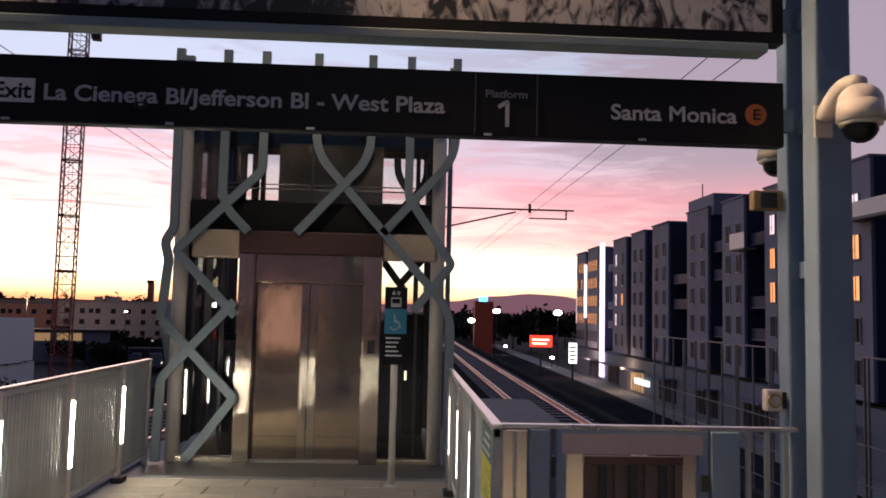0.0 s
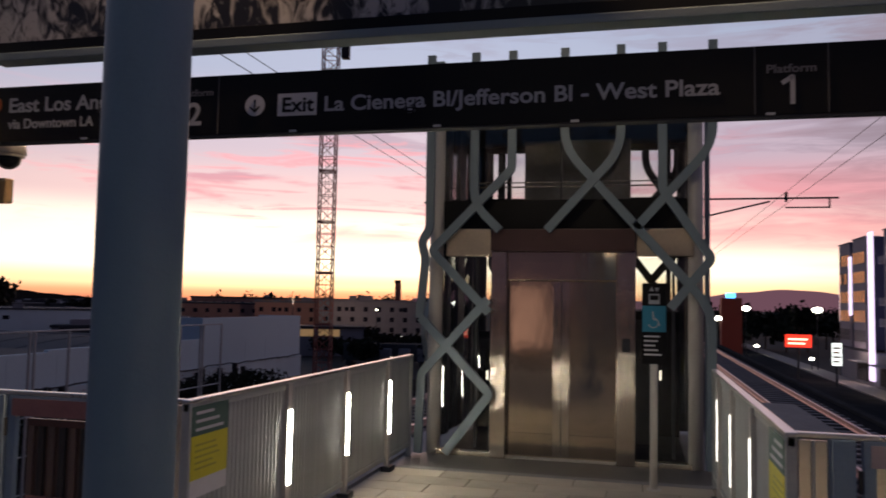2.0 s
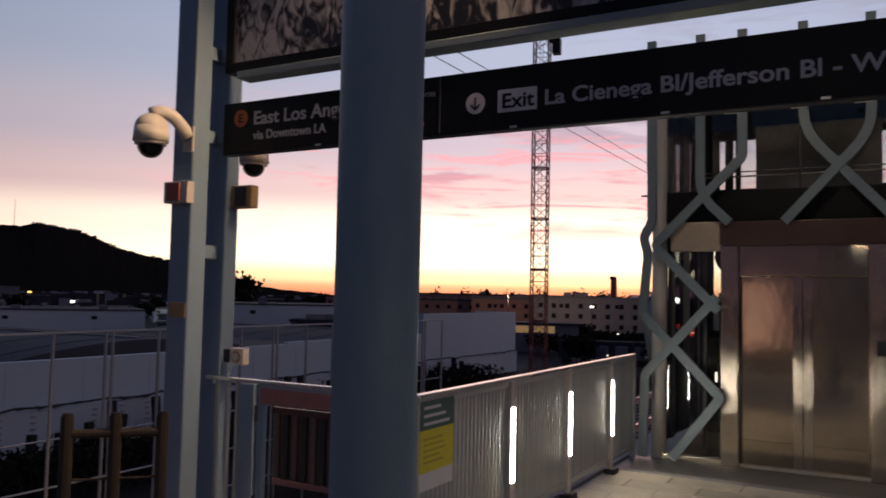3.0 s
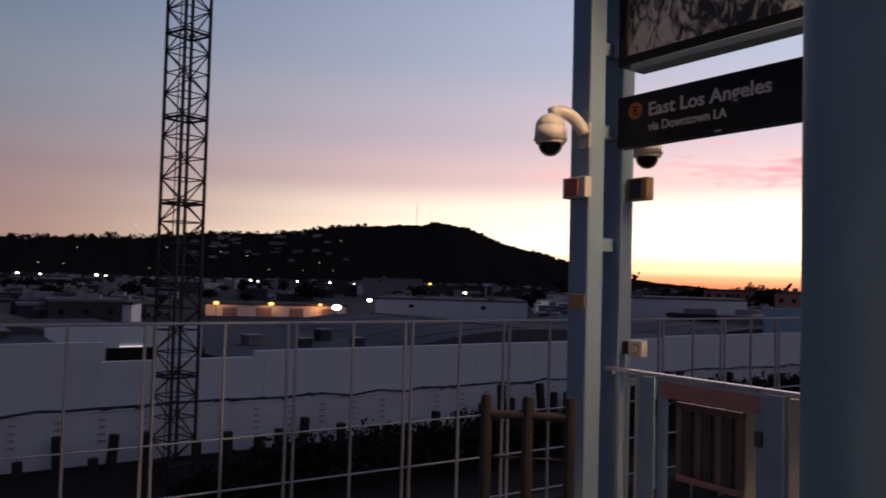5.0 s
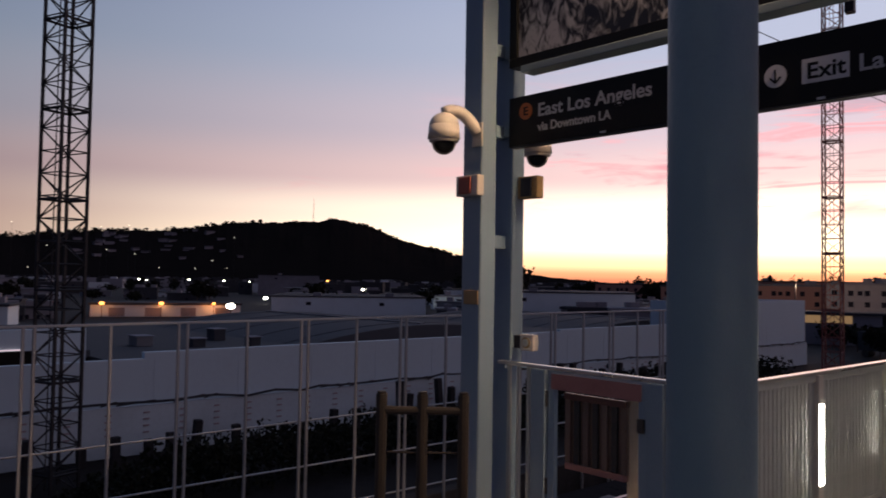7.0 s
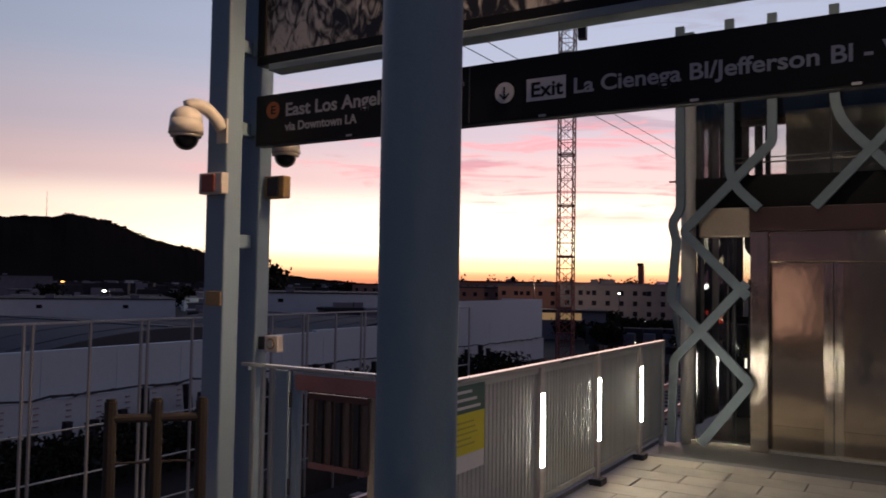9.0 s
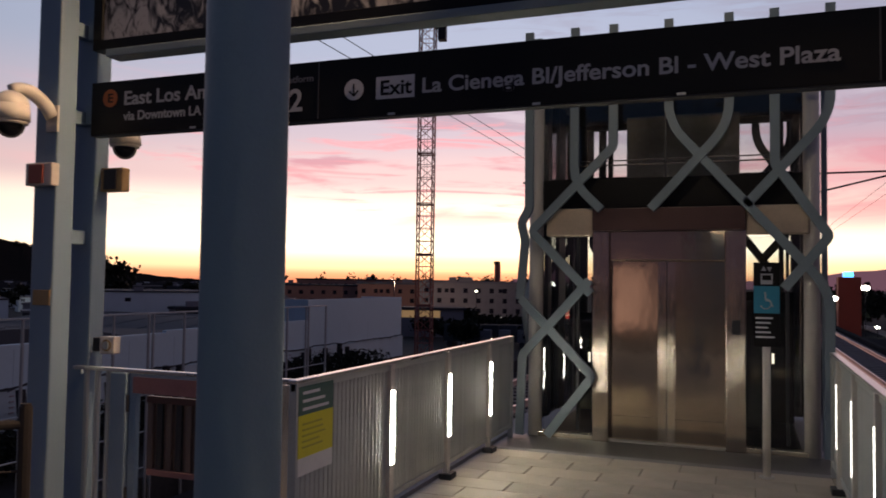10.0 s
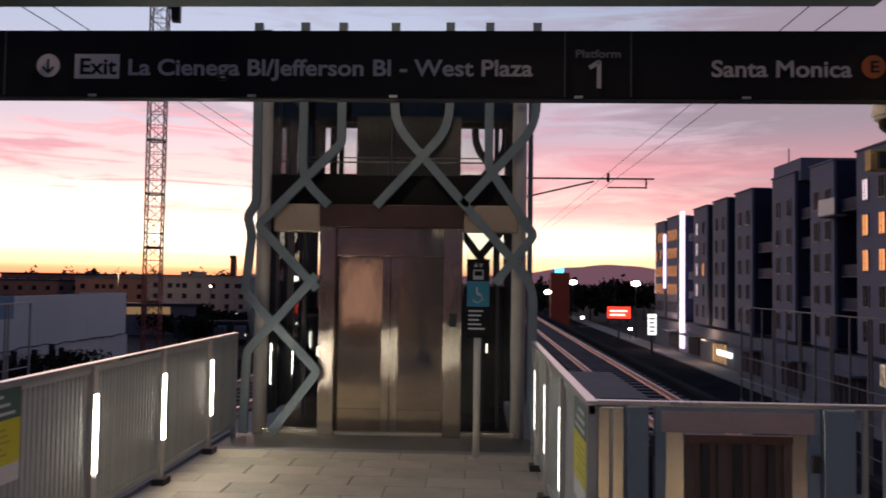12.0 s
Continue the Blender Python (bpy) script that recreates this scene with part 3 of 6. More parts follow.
for s in (-1, 1):
    q = bmesh.ops.create_cube(arrow, size=1.0)["verts"]
    mm = pose(-2.228 + s * 0.0135, 3.71375, 2.634, 0, s * 45, 0) @ Matrix.Diagonal((0.009, 0.0025, 0.042, 1))
    bmesh.ops.transform(arrow, matrix=mm, verts=q)
part("arrow", arrow, M_BLACK, sign)
lettering("lettering", "East Los Angeles", -3.832, -2.965, 2.680, 0.084, SY, M_TEXT, sign)
lettering("lettering", "via Downtown LA", -3.828, -3.243, 2.582, 0.057, SY, M_TEXT, sign)
disc("line_disc", -3.936, 2.728, 0.056, M_ORANGE, sign)
lettering("disc_letter", "E", -3.956, -3.916, 2.701, 0.055, 3.7140, M_BLACK, sign)
lettering("lettering", "Platform", -2.69, -2.488, 2.725, 0.036, SY, M_DIMTEXT, sign)
lettering("lettering", "2", -2.640, -2.556, 2.562, 0.125, SY, M_TEXT, sign)
lettering("lettering", "Platform", 0.382, 0.598, 2.703, 0.038, SY, M_DIMTEXT, sign)
part("numeral", strap([(0.452, 2.652), (0.498, 2.682), (0.498, 2.552)], 0.021, 0.002, 3.7172, 0.004), M_TEXT, sign)
lettering("lettering", "Santa Monica", 1.034, 1.696, 2.611, 0.079, SY, M_TEXT, sign)
disc("line_disc", 1.799, 2.660, 0.056, M_ORANGE, sign)
lettering("disc_letter", "E", 1.779, 1.819, 2.633, 0.055, 3.7140, M_BLACK, sign)

mural = empty("mural_panel", "large framed dark mural panel with pale etched grasses above the sign", "artwork")
part("panel", bx(-4.02, 1.89, 3.735, 3.80, 3.105, 4.25), M_MURAL, mural)
part("bottom_frame", bx(-4.09, 1.95, 3.715, 3.81, 3.042, 3.105, 0.004), M_BLACK, mural)
part("side_frame", bx(-4.09, -4.02, 3.715, 3.81, 3.106, 4.25, 0.004), M_BLACK, mural)
part("side_frame", bx(1.89, 1.95, 3.715, 3.81, 3.106, 4.25, 0.004), M_BLACK, mural)
part("lower_lip", bx(-3.97, 1.86, 3.70, 3.83, 2.990, 3.039, 0.006), M_STEEL, mural, "dull grey metal lip")
for x in (-4.12, 1.975):
    part("bracket", bx(x - 0.03, x + 0.03, 3.735, 3.785, 3.12, 3.24, 0.005), M_COLUMN, mural)

# round pole beside the camera's way
pole = empty("round_pole", "tall round blue-grey painted steel pole on the platform", "pole")
part("shaft", tube((-1.102, 1.118, 0.0), (-1.102, 1.118, 5.2), 0.079, 40), M_POLE, pole, smooth=True)
part("base_plate", tube((-1.102, 1.118, -0.012), (-1.102, 1.118, 0.02), 0.15, 32), M_POLE, pole)


# ---------------------------------------------------------------- fixtures on the columns
def dome_camera(x, y, z, ax, ay, label):
    """A dome camera whose hood centre is (x, y, z) with an arm to (ax, ay)."""
    th = empty("dome_camera", label, "security camera", "dome cameras")
    bm = bmesh.new()
    bm_tube(bm, (x, y, z - 0.055), (x, y, z + 0.035), 0.108, 28, 0.100)
    bm_ball(bm, (x, y, z + 0.034), 0.0995, 1, 1, 0.88, 28, 14)
    part("hood", bm, M_WHITE, th, smooth=True)
    part("collar", tube((x, y, z - 0.075), (x, y, z - 0.055), 0.096, 28), M_WHITE, th, smooth=True)
    bm = bm_ball(bmesh.new(), (x, y, z - 0.075), 0.068, 1, 1, 1.0, 24, 12)
    part("dome", bm, M_BLACK, th, "dark smoked dome", smooth=True)
    part("clear_cover", bm_ball(bmesh.new(), (x, y, z - 0.078), 0.080, 1, 1, 1.0, 24, 12), M_GLASS, th, smooth=True)
    arm = bmesh.new()
    p0, p1, p2 = Vector((x, y, z + 0.118)), Vector(((x + ax) / 2, (y + ay) / 2, z + 0.19)), Vector((ax, ay, z + 0.0))
    rings = []
    side = Vector((p2.y - p0.y, p0.x - p2.x, 0)).normalized()
    for k in range(11):
        t = k / 10
        c = p0 * (1 - t) ** 2 + p1 * 2 * t * (1 - t) + p2 * t * t
        way = ((p1 - p0) * (1 - t) + (p2 - p1) * t).normalized()
        up = way.cross(side)
        rings.append([arm.verts.new(c + 0.042 * (math.cos(q * math.pi / 6) * side + math.sin(q * math.pi / 6) * up)) for q in range(12)])
    for r0, r1 in zip(rings, rings[1:]):
        for q in range(12):
            arm.faces.new((r0[q], r0[(q + 1) % 12], r1[(q + 1) % 12], r1[q]))
    arm.faces.new(rings[0]), arm.faces.new(rings[-1])
    part("arm", arm, M_WHITE, th, smooth=True)
    d = Vector((ax - x, ay - y, 0)).normalized()
    if abs(d.x) > abs(d.y):
        b = bx(ax - 0.008, ax + 0.008, ay - 0.045, ay + 0.045, z - 0.09, z + 0.07, 0.003)
    else:
        b = bx(ax - 0.045, ax + 0.045, ay - 0.008, ay + 0.008, z - 0.09, z + 0.07, 0.003)
    part("wall_plate", b, M_WHITE, th)


dome_camera(-4.25, 3.27, 2.575, -4.15, 3.482, "white dome security camera on a bracket arm on the column")
dome_camera(-4.22, 4.16, 2.58, -4.20, 3.918, "white dome security camera on a bracket arm behind the column")
dome_camera(2.095, 3.27, 2.585, 2.03, 3.482, "white dome security camera on a bracket arm on the column")
dome_camera(2.12, 4.16, 2.575, 2.09, 3.918, "white dome security camera on a bracket arm behind the column")


def strobe(x0, x1, y0, y1, z0, z1, body, lens, label):
    th = empty("alarm_strobe", label, "alarm device", "column fixtures")
    part("housing", bx(x0, x1, y0, y1, z0, z1, 0.008), body, th)
    xm = (x0 + x1) / 2
    part("lens", bx(x0 + 0.035, xm + 0.045, y0 - 0.012, y0, z0 + 0.012, z1 - 0.012, 0.004), lens, th, "small raised lens")
    for sx in (x0 + 0.012, x1 - 0.012):
        part("screw", tube((sx, y0 - 0.003, z1 - 0.014), (sx, y0, z1 - 0.014), 0.004, 8), M_ALU, th)


strobe(-4.30, -4.09, 3.43, 3.49, 2.155, 2.292, M_WHITE, M_RED, "red and white alarm strobe box on the column")
strobe(-4.114, -3.938, 3.84, 3.91, 2.16, 2.312, M_TAN, M_DARK, "brown alarm box fixed to the column side")
strobe(1.84, 1.999, 3.84, 3.90, 2.18, 2.285, M_TAN, M_DARK, "brown alarm box fixed to the column side")
plate = tagged(part("column_plate", bx(-4.265, -4.13, 3.482, 3.49, 1.434, 1.527, 0.002), M_TAN), "small tan metal plate on the column", "plate")


def call_box(x0, x1, y0, y1, z0, z1, column_x):
    th = empty("call_box", "small white square push-button box on the column", "call box", "column fixtures")
    part("housing", bx(x0, x1, y0, y1, z0, z1, 0.008), M_WHITE, th)
    part("bracket", bx(min(column_x, x1), max(column_x, x0), y0 + 0.02, y1, z0 + 0.012, z1 - 0.012, 0.004), M_DARK, th)
    part("button", tube(((x0 + x1) / 2, y0 - 0.012, (z0 + z1) / 2), ((x0 + x1) / 2, y0, (z0 + z1) / 2), 0.026, 20), M_ALU, th)
    part("rim", tube(((x0 + x1) / 2, y0 - 0.006, (z0 + z1) / 2), ((x0 + x1) / 2, y0, (z0 + z1) / 2), 0.037, 20), M_TAN, th)


call_box(-4.04, -3.925, 3.80, 3.86, 1.125, 1.235, -4.114)
call_box(1.883, 1.968, 3.80, 3.86, 1.125, 1.235, 1.999)


# ---------------------------------------------------------------- railings of the landing
def railing(x, face, y0, y1, lights, label):
    """A slatted railing along y at x; face is +1 or -1, towards the landing."""
    th = empty("railing", label, "railing", "landing railings")
    part("top_rail", bx(x - 0.028, x + 0.028, y0, y1, 1.033, 1.055, 0.006), M_TOPRAIL, th, "satin metal top rail catching the pink sky")
    part("upper_bar", bx(x - 0.018, x + 0.018, y0, y1, 0.99, 1.033, 0.003), M_GALV, th)
    part("lower_bar", bx(x - 0.018, x + 0.018, y0, y1, 0.10, 0.14, 0.003), M_GALV, th)
    post = None
    for y in lights:
        p = part("post", bx(x + face * 0.018 - 0.02, x + face * 0.018 + 0.02, y - 0.034, y + 0.034, 0.0, 1.033, 0.004), M_WHITE, th)
        f = x + face * 0.04
        w = 0.026 if face > 0 else 0.012
        part("light_slot", bx(min(f - face * 0.002, f + face * 0.0008), max(f - face * 0.002, f + face * 0.0008), y - w, y + w, 0.348, 0.85), M_LED if face > 0 else M_LEDDIM, th, "bright white vertical lamp slot")
        part("foot", bx(x - 0.05 + face * 0.03, x + 0.05 + face * 0.03, y - 0.07, y + 0.07, 0.0, 0.05, 0.006), M_DARK, th, "dark bolted foot")
    for y in (y0 + 0.02, y1 - 0.02):
        part("end_post", bx(x - 0.025, x + 0.025, y - 0.02, y + 0.02, 0.0, 1.033, 0.003), M_GALV, th)
    n = int((y1 - y0 - 0.08) / 0.052)
    first = None
    for k in range(n):
        y = y0 + 0.06 + k * (y1 - y0 - 0.12) / (n - 1)
        if first is None:
            first = part("slat", bx(-0.006, 0.006, -0.022, 0.022, 0.14, 0.99), M_GALV, th)
            first.location = (x, y, 0)
        else:
            share("slat", first, pose(x, y, 0, 0, 0, 0), th)
    return th


railing(-2.55, 1, 3.68, 8.02, (4.93, 6.06, 7.19), "pale grey slatted steel railing with white lamp slots")
railing(0.47, -1, 3.68, 7.45, (4.79, 5.84, 6.82), "pale grey slatted steel railing with white lamp slots")


def notice(x, face, y0, y1):
    th = empty("notice_board", "green and yellow notice with white foot on the railing", "notice")
    def pane(name, za, zb, m, off=0.0):
        f = x + face * (0.022 + off)
        return part(name, bx(min(f, f + face * 0.006), max(f, f + face * 0.006), y0, y1, za, zb), m, th)
    pane("heading", 0.855, 1.015, M_GREEN)
    pane("field", 0.62, 0.8545, M_YELLOW)
    pane("footer", 0.522, 0.6195, M_PAPER)
    f = x + face * 0.0285
    bars(th, y0 + 0.04, y1 - 0.05, 0.865, 1.0, f if face > 0 else f - 0.002, 3, M_GREYTEXT, axis="x")
    bars(th, y0 + 0.04, y1 - 0.05, 0.66, 0.82, f if face > 0 else f - 0.002, 5, M_OLIVE, axis="x")


notice(-2.55, 1, 3.70, 4.09)
notice(0.47, -1, 3.70, 4.14)


# ---------------------------------------------------------------- end gates on either side
def end_fence(xa, xb, label):
    """The thin-railed fence in the sign's plane between railing and column."""
    th = empty("end_fence", label, "fence", "platform end fences")
    part("top_rail", bx(xa, xb, 3.70, 3.745, 1.033, 1.055, 0.005), M_TOPRAIL, th, "satin metal top rail")
    part("bottom_rail", bx(xa, xb, 3.742, 3.762, 0.045, 0.085, 0.004), M_COLUMN, th)
    for x in (xa + 0.012, xb - 0.012):
        part("rail_bracket", bx(x - 0.012, x + 0.012, 3.746, 3.80, 1.0, 1.05, 0.003), M_COLUMN, th)
    return th


def gate(x0, x1, label, strip, plates):
    th = empty("platform_gate", label, "gate", "platform gates")
    part("gate_frame", bx(x0, x1, 3.70, 3.74, 0.92, 1.031, 0.004), M_COLUMN, th)
    part("stile", bx(x0, x0 + 0.05, 3.70, 3.74, 0.06, 0.9195, 0.004), M_COLUMN, th)
    part("stile", bx(x1 - 0.05, x1, 3.70, 3.74, 0.06, 0.9195, 0.004), M_COLUMN, th)
    part("notice_strip", bx(x0 + 0.03, x1 - 0.03, 3.694, 3.70, 0.915, 1.012), strip, th, "faded warning strip")
    part("bottom_bar", bx(x0 + 0.05, x1 - 0.05, 3.70, 3.74, 0.06, 0.10, 0.003), M_COLUMN, th)
    part("kick_rail", bx(x0 + 0.15, x1 - 0.14, 3.69, 3.72, 0.44, 0.475, 0.003), M_PINK, th, "faded red lower rail")
    part("mid_rail", bx(x0 + 0.14, x1 - 0.13, 3.69, 3.72, 0.865, 0.905, 0.003), M_MAROON, th)
    part("infill_sheet", bx(x0 + 0.15, x1 - 0.14, 3.722, 3.73, 0.476, 0.864), M_BROWN, th, "brown ribbed sheet")
    for xa, xb in ((x0 + 0.055, x0 + 0.145), (x1 - 0.135, x1 - 0.055))[2 - plates:]:
        part("edge_plate", bx(xa, xb, 3.715, 3.725, 0.11, 0.925, 0.001), M_PLATE, th, "pale satin steel strip")
    n = 7
    for k in range(n):
        x = x0 + 0.16 + (x1 - x0 - 0.31) * k / (n - 1)
        part("picket", bx(x - 0.02, x + 0.02, 3.700, 3.721, 0.476, 0.864, 0.004), M_DARK if k % 2 else M_BROWN, th)
    for z in (0.30, 0.85):
        part("hinge", tube((x0 - 0.012, 3.70, z - 0.05), (x0 - 0.012, 3.70, z + 0.05), 0.012, 10), M_DARK, th)
    part("latch", bx(x1 - 0.045, x1 - 0.005, 3.675, 3.70, 0.74, 0.82, 0.004), M_DARK, th)
    return th


def fence_post(x0, x1):
    return tagged(part("gate_post", bx(x0, x1, 3.68, 3.76, 0.0, 1.032, 0.006), M_COLUMN), "square blue-grey steel gate post", "post", "gate posts")


end_fence(-4.15, -2.58, "thin-railed end fence of the platform with a gate")
end_fence(0.50, 2.0, "thin-railed end fence of the platform with a gate")
fence_post(-3.83, -3.712), gate(-3.70, -2.972, "blue-grey steel gate with faded red warning strip", M_PINK, 1), fence_post(-2.962, -2.85)
fence_post(0.638, 0.735), gate(0.768, 1.535, "blue-grey steel gate with a dull mauve strip", M_MAUVE, 2), fence_post(1.545, 1.69)


def side_panel(x0, x1):
    th = empty("side_panel", "pale steel infill panel beside the gate", "panel", "gate side panels")
    part("sheet", bx(x0, x1, 3.715, 3.73, 0.12, 1.02, 0.002), M_PLATE, th)
    part("mullion", bx((x0 + x1) / 2 - 0.006, (x0 + x1) / 2 + 0.006, 3.70, 3.715, 0.12, 1.02), M_GALV, th)


side_panel(-2.845, -2.585), side_panel(0.505, 0.625)


def picket_infill(x0, x1, n, label):
    th = empty("picket_infill", label, "fence", "fence infills")
    for k in range(n):
        x = x0 + (x1 - x0) * (k + 0.5) / n
        part("picket", bx(x - 0.011, x + 0.011, 3.712, 3.734, 0.06, 1.032), M_GALV, th)
    part("lower_rail", bx(x0, x1, 3.708, 3.738, 0.04, 0.06), M_GALV, th)


picket_infill(1.70, 1.99, 3, "pale pickets between gate post and column")
picket_infill(-4.10, -3.84, 3, "pale pickets between gate post and column")

# rusty barrier stakes beside the column
stakes = empty("stake_barrier", "three rusty brown stakes joined by horizontal pipes", "barrier")
S0 = Vector((-3.96, 2.57, 0))
SD = Vector((0.158, 0.170, 0))
for k in range(3):
    c = S0 + SD * k
    part("stake", tube((c.x, c.y, -0.01), (c.x, c.y, 0.945), 0.032, 10), M_RUST, stakes)
    part("cap", tube((c.x, c.y, 0.945), (c.x, c.y, 0.96), 0.026, 10), M_RUST, stakes)
for z, pr in ((0.855, 0.024), (0.62, 0.007)):
    p, q = S0, S0 + SD * 2
    part("pipe", tube((p.x, p.y, z), (q.x, q.y, z), pr, 10), M_RUST, stakes)


# ---------------------------------------------------------------- elevator tower
tower = empty("elevator_tower", "glass and steel elevator tower wrapped in bent blue-grey straps", "elevator")
EX0, EX1, EY0, EY1 = -2.42, 0.43, 8.20, 10.9
# corner posts and frames
for x in (EX0 + 0.07, EX1 - 0.07):
    for y in (EY0 + 0.06, EY1 - 0.06):
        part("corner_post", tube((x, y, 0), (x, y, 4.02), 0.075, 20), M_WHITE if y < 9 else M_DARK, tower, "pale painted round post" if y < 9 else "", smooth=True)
part("roof", bx(EX0, EX1, EY0, EY1, 3.80, 3.98, 0.01), M_DARK, tower)
part("roof_beam", bx(EX0, EX1, EY0, EY0 + 0.10, 3.62, 3.7995), M_DARK, tower)
part("roof_beam", bx(EX0, EX1, EY1 - 0.12, EY1, 3.73, 3.7995), M_DARK, tower)
part("floor_band", bx(EX0 + 0.14, EX1 - 0.14, EY0 + 0.05, EY0 + 0.10, 2.41, 2.72), M_BLACK, tower, "dark band above the doors")
part("back_band", bx(EX0 + 0.1, EX1 - 0.1, EY1 - 0.12, EY1 - 0.02, 2.30, 3.075), M_BLACK, tower)
for (xa, xb) in ((EX0 + 0.14, -1.01), (-0.99, EX1 - 0.14)):
    part("upper_pane", bx(xa, xb, EY0 + 0.06, EY0 + 0.075, 2.725, 3.615), M_GLASS, tower, "clear upper glass pane").visible_shadow = False
    part("back_pane", bx(xa, xb, EY1 - 0.07, EY1 - 0.055, 3.08, 3.725), M_GLASS, tower).visible_shadow = False
part("mullion", bx(-1.01, -0.99, EY0 + 0.045, EY0 + 0.09, 2.725, 3.615), M_DARK, tower)
for x in (-1.93, 0.17):
    part("inner_post", bx(x - 0.03, x + 0.03, 10.55, 10.62, 0.0, 3.79), M_DARK, tower)
part("shaft_wall", bx(-1.68, -0.31, 10.3, 10.6, 0.0, 3.78), M_CONC, tower, "grey shaft wall")
# thin bright bars added for the line reflections in the upper glass
part("guide_rail", bx(EX0 + 0.15, EX1 - 0.15, 9.9, 9.94, 3.10, 3.115), M_STAINLESS, tower)
part("guide_rail", bx(EX0 + 0.15, EX1 - 0.15, 9.9, 9.94, 3.16, 3.17), M_STAINLESS, tower)
# dark corner panels behind the upper panes, posts in the glass sides
part("back_panel", bx(EX0 + 0.1, -2.2, EY1 - 0.10, EY1 - 0.06, 3.08, 3.725), M_DARK, tower)
for px in (EX0 + 0.028, EX1 - 0.028):
    for ya, yb in ((8.86, 9.02), (9.42, 9.78), (10.25, 10.36)):
        part("side_post", bx(px - 0.03, px + 0.03, ya, yb, 0.1, 3.79), M_DARK, tower)
# side walls of glass
for x in (EX0 + 0.02, EX1 - 0.035):
    part("side_pane", bx(x, x + 0.015, EY0 + 0.15, EY1 - 0.15, 0.1, 3.79), M_GLASS, tower).visible_shadow = False
# entrance: header, fascia, jambs, doors
part("header", bx(-1.725, -0.232, 8.12, 8.28, 2.165, 2.395, 0.008), M_MAROON, tower, "dark maroon header above the doors")
part("fascia", bx(-2.22, -1.726, 8.16, 8.26, 2.108, 2.405, 0.02), M_BRONZE, tower, "curved bronze fascia beside the header")
part("fascia", bx(-0.231, 0.34, 8.16, 8.26, 2.118, 2.405, 0.02), M_BRONZE, tower, "curved bronze fascia beside the header")
part("jamb", bx(-1.72, -1.552, 8.14, 8.34, 0.0, 2.164, 0.012), M_STAINLESS, tower, "brushed stainless jamb")
part("jamb", bx(-0.42, -0.228, 8.14, 8.34, 0.0, 2.164, 0.012), M_STAINLESS, tower, "brushed stainless jamb")
part("transom", bx(-1.551, -0.421, 8.20, 8.34, 1.86, 2.164, 0.008), M_DOORSTEEL, tower, "polished stainless transom")
part("door_track", bx(-1.551, -0.421, 8.19, 8.20, 2.04, 2.06), M_DOORSTEEL, tower)
for xa, xb in ((-1.549, -0.989), (-0.983, -0.423)):
    d = part("door", bx(xa, xb, 8.275, 8.31, 0.015, 1.858, 0.006), M_DOORSTEEL, tower, "closed stainless elevator door leaf")
    edge = xb - 0.085 if xa < -1.3 else xa
    part("edge_strip", bx(edge, edge + 0.085, 8.266, 8.275, 0.02, 1.855, 0.003), M_STAINLESS, d, "brushed meeting edge")
    part("kick_plate", bx(xa + (0.02 if xa < -1.3 else 0.09), xb - (0.09 if xa < -1.3 else 0.02), 8.271, 8.275, 0.03, 0.26, 0.002), M_DOORSTEEL, d)
part("sill", bx(-1.551, -0.421, 8.20, 8.34, 0.0, 0.014), M_ALU, tower)
part("call_panel", bx(-0.36, -0.285, 8.133, 8.14, 1.14, 1.28, 0.002), M_DARK, tower)
# sidelights
for xa, xb in ((-2.26, -1.725), (-0.225, 0.30)):
    part("sidelight", bx(xa, xb, 8.24, 8.255, 0.05, 2.10), M_GLASS, tower, "dark glass sidelight").visible_shadow = False
    part("sidelight_sill", bx(xa - 0.04, xb + 0.02, 8.18, 8.30, 0.0, 0.05, 0.006), M_PLATE, tower)
    part("back_pane", bx(xa, xb, EY1 - 0.07, EY1 - 0.055, 0.1, 2.39), M_GLASS, tower).visible_shadow = False
    part("mullion", bx((xa + xb) / 2 + 0.09, (xa + xb) / 2 + 0.12, 8.22, 8.26, 0.09, 2.10), M_DARK, tower)
# black floor and added black sheets stand for the unlit interior
part("shaft_floor", bx(EX0 + 0.15, EX1 - 0.15, 8.36, 10.9, -0.01, 0.012), M_BLACK, tower)
part("screen", bx(-2.27, -1.80, 10.15, 10.2, 0.012, 1.25), M_BLACK, tower, "added black sheet darkening the view through the sidelight")
part("screen", bx(-0.24, 0.29, 10.15, 10.2, 0.012, 1.55), M_BLACK, tower, "added black sheet darkening the view through the sidelight")
# glowing patches added for lamp reflections in the sidelights
for x, z in ((-2.12, 0.62), (-1.98, 0.48), (0.06, 0.70)):
    part("glass_glint", bx(x - 0.012, x + 0.012, 10.14, 10.15, z, z + 0.12), M_LAMPDIM, tower, "small glowing patch for a lamp reflection")
for x in (-1.93, -1.86):
    part("equipment_panel", bx(x - 0.03, x + 0.03, 9.4, 9.5, 0.2, 1.7), M_DARK, tower)
part("equipment_panel", bx(-0.26, 0.02, 9.5, 9.6, 0.0, 1.45), M_DARK, tower)

# bent straps on the front
SW, ST = 0.088, 0.05
FY = 8.06
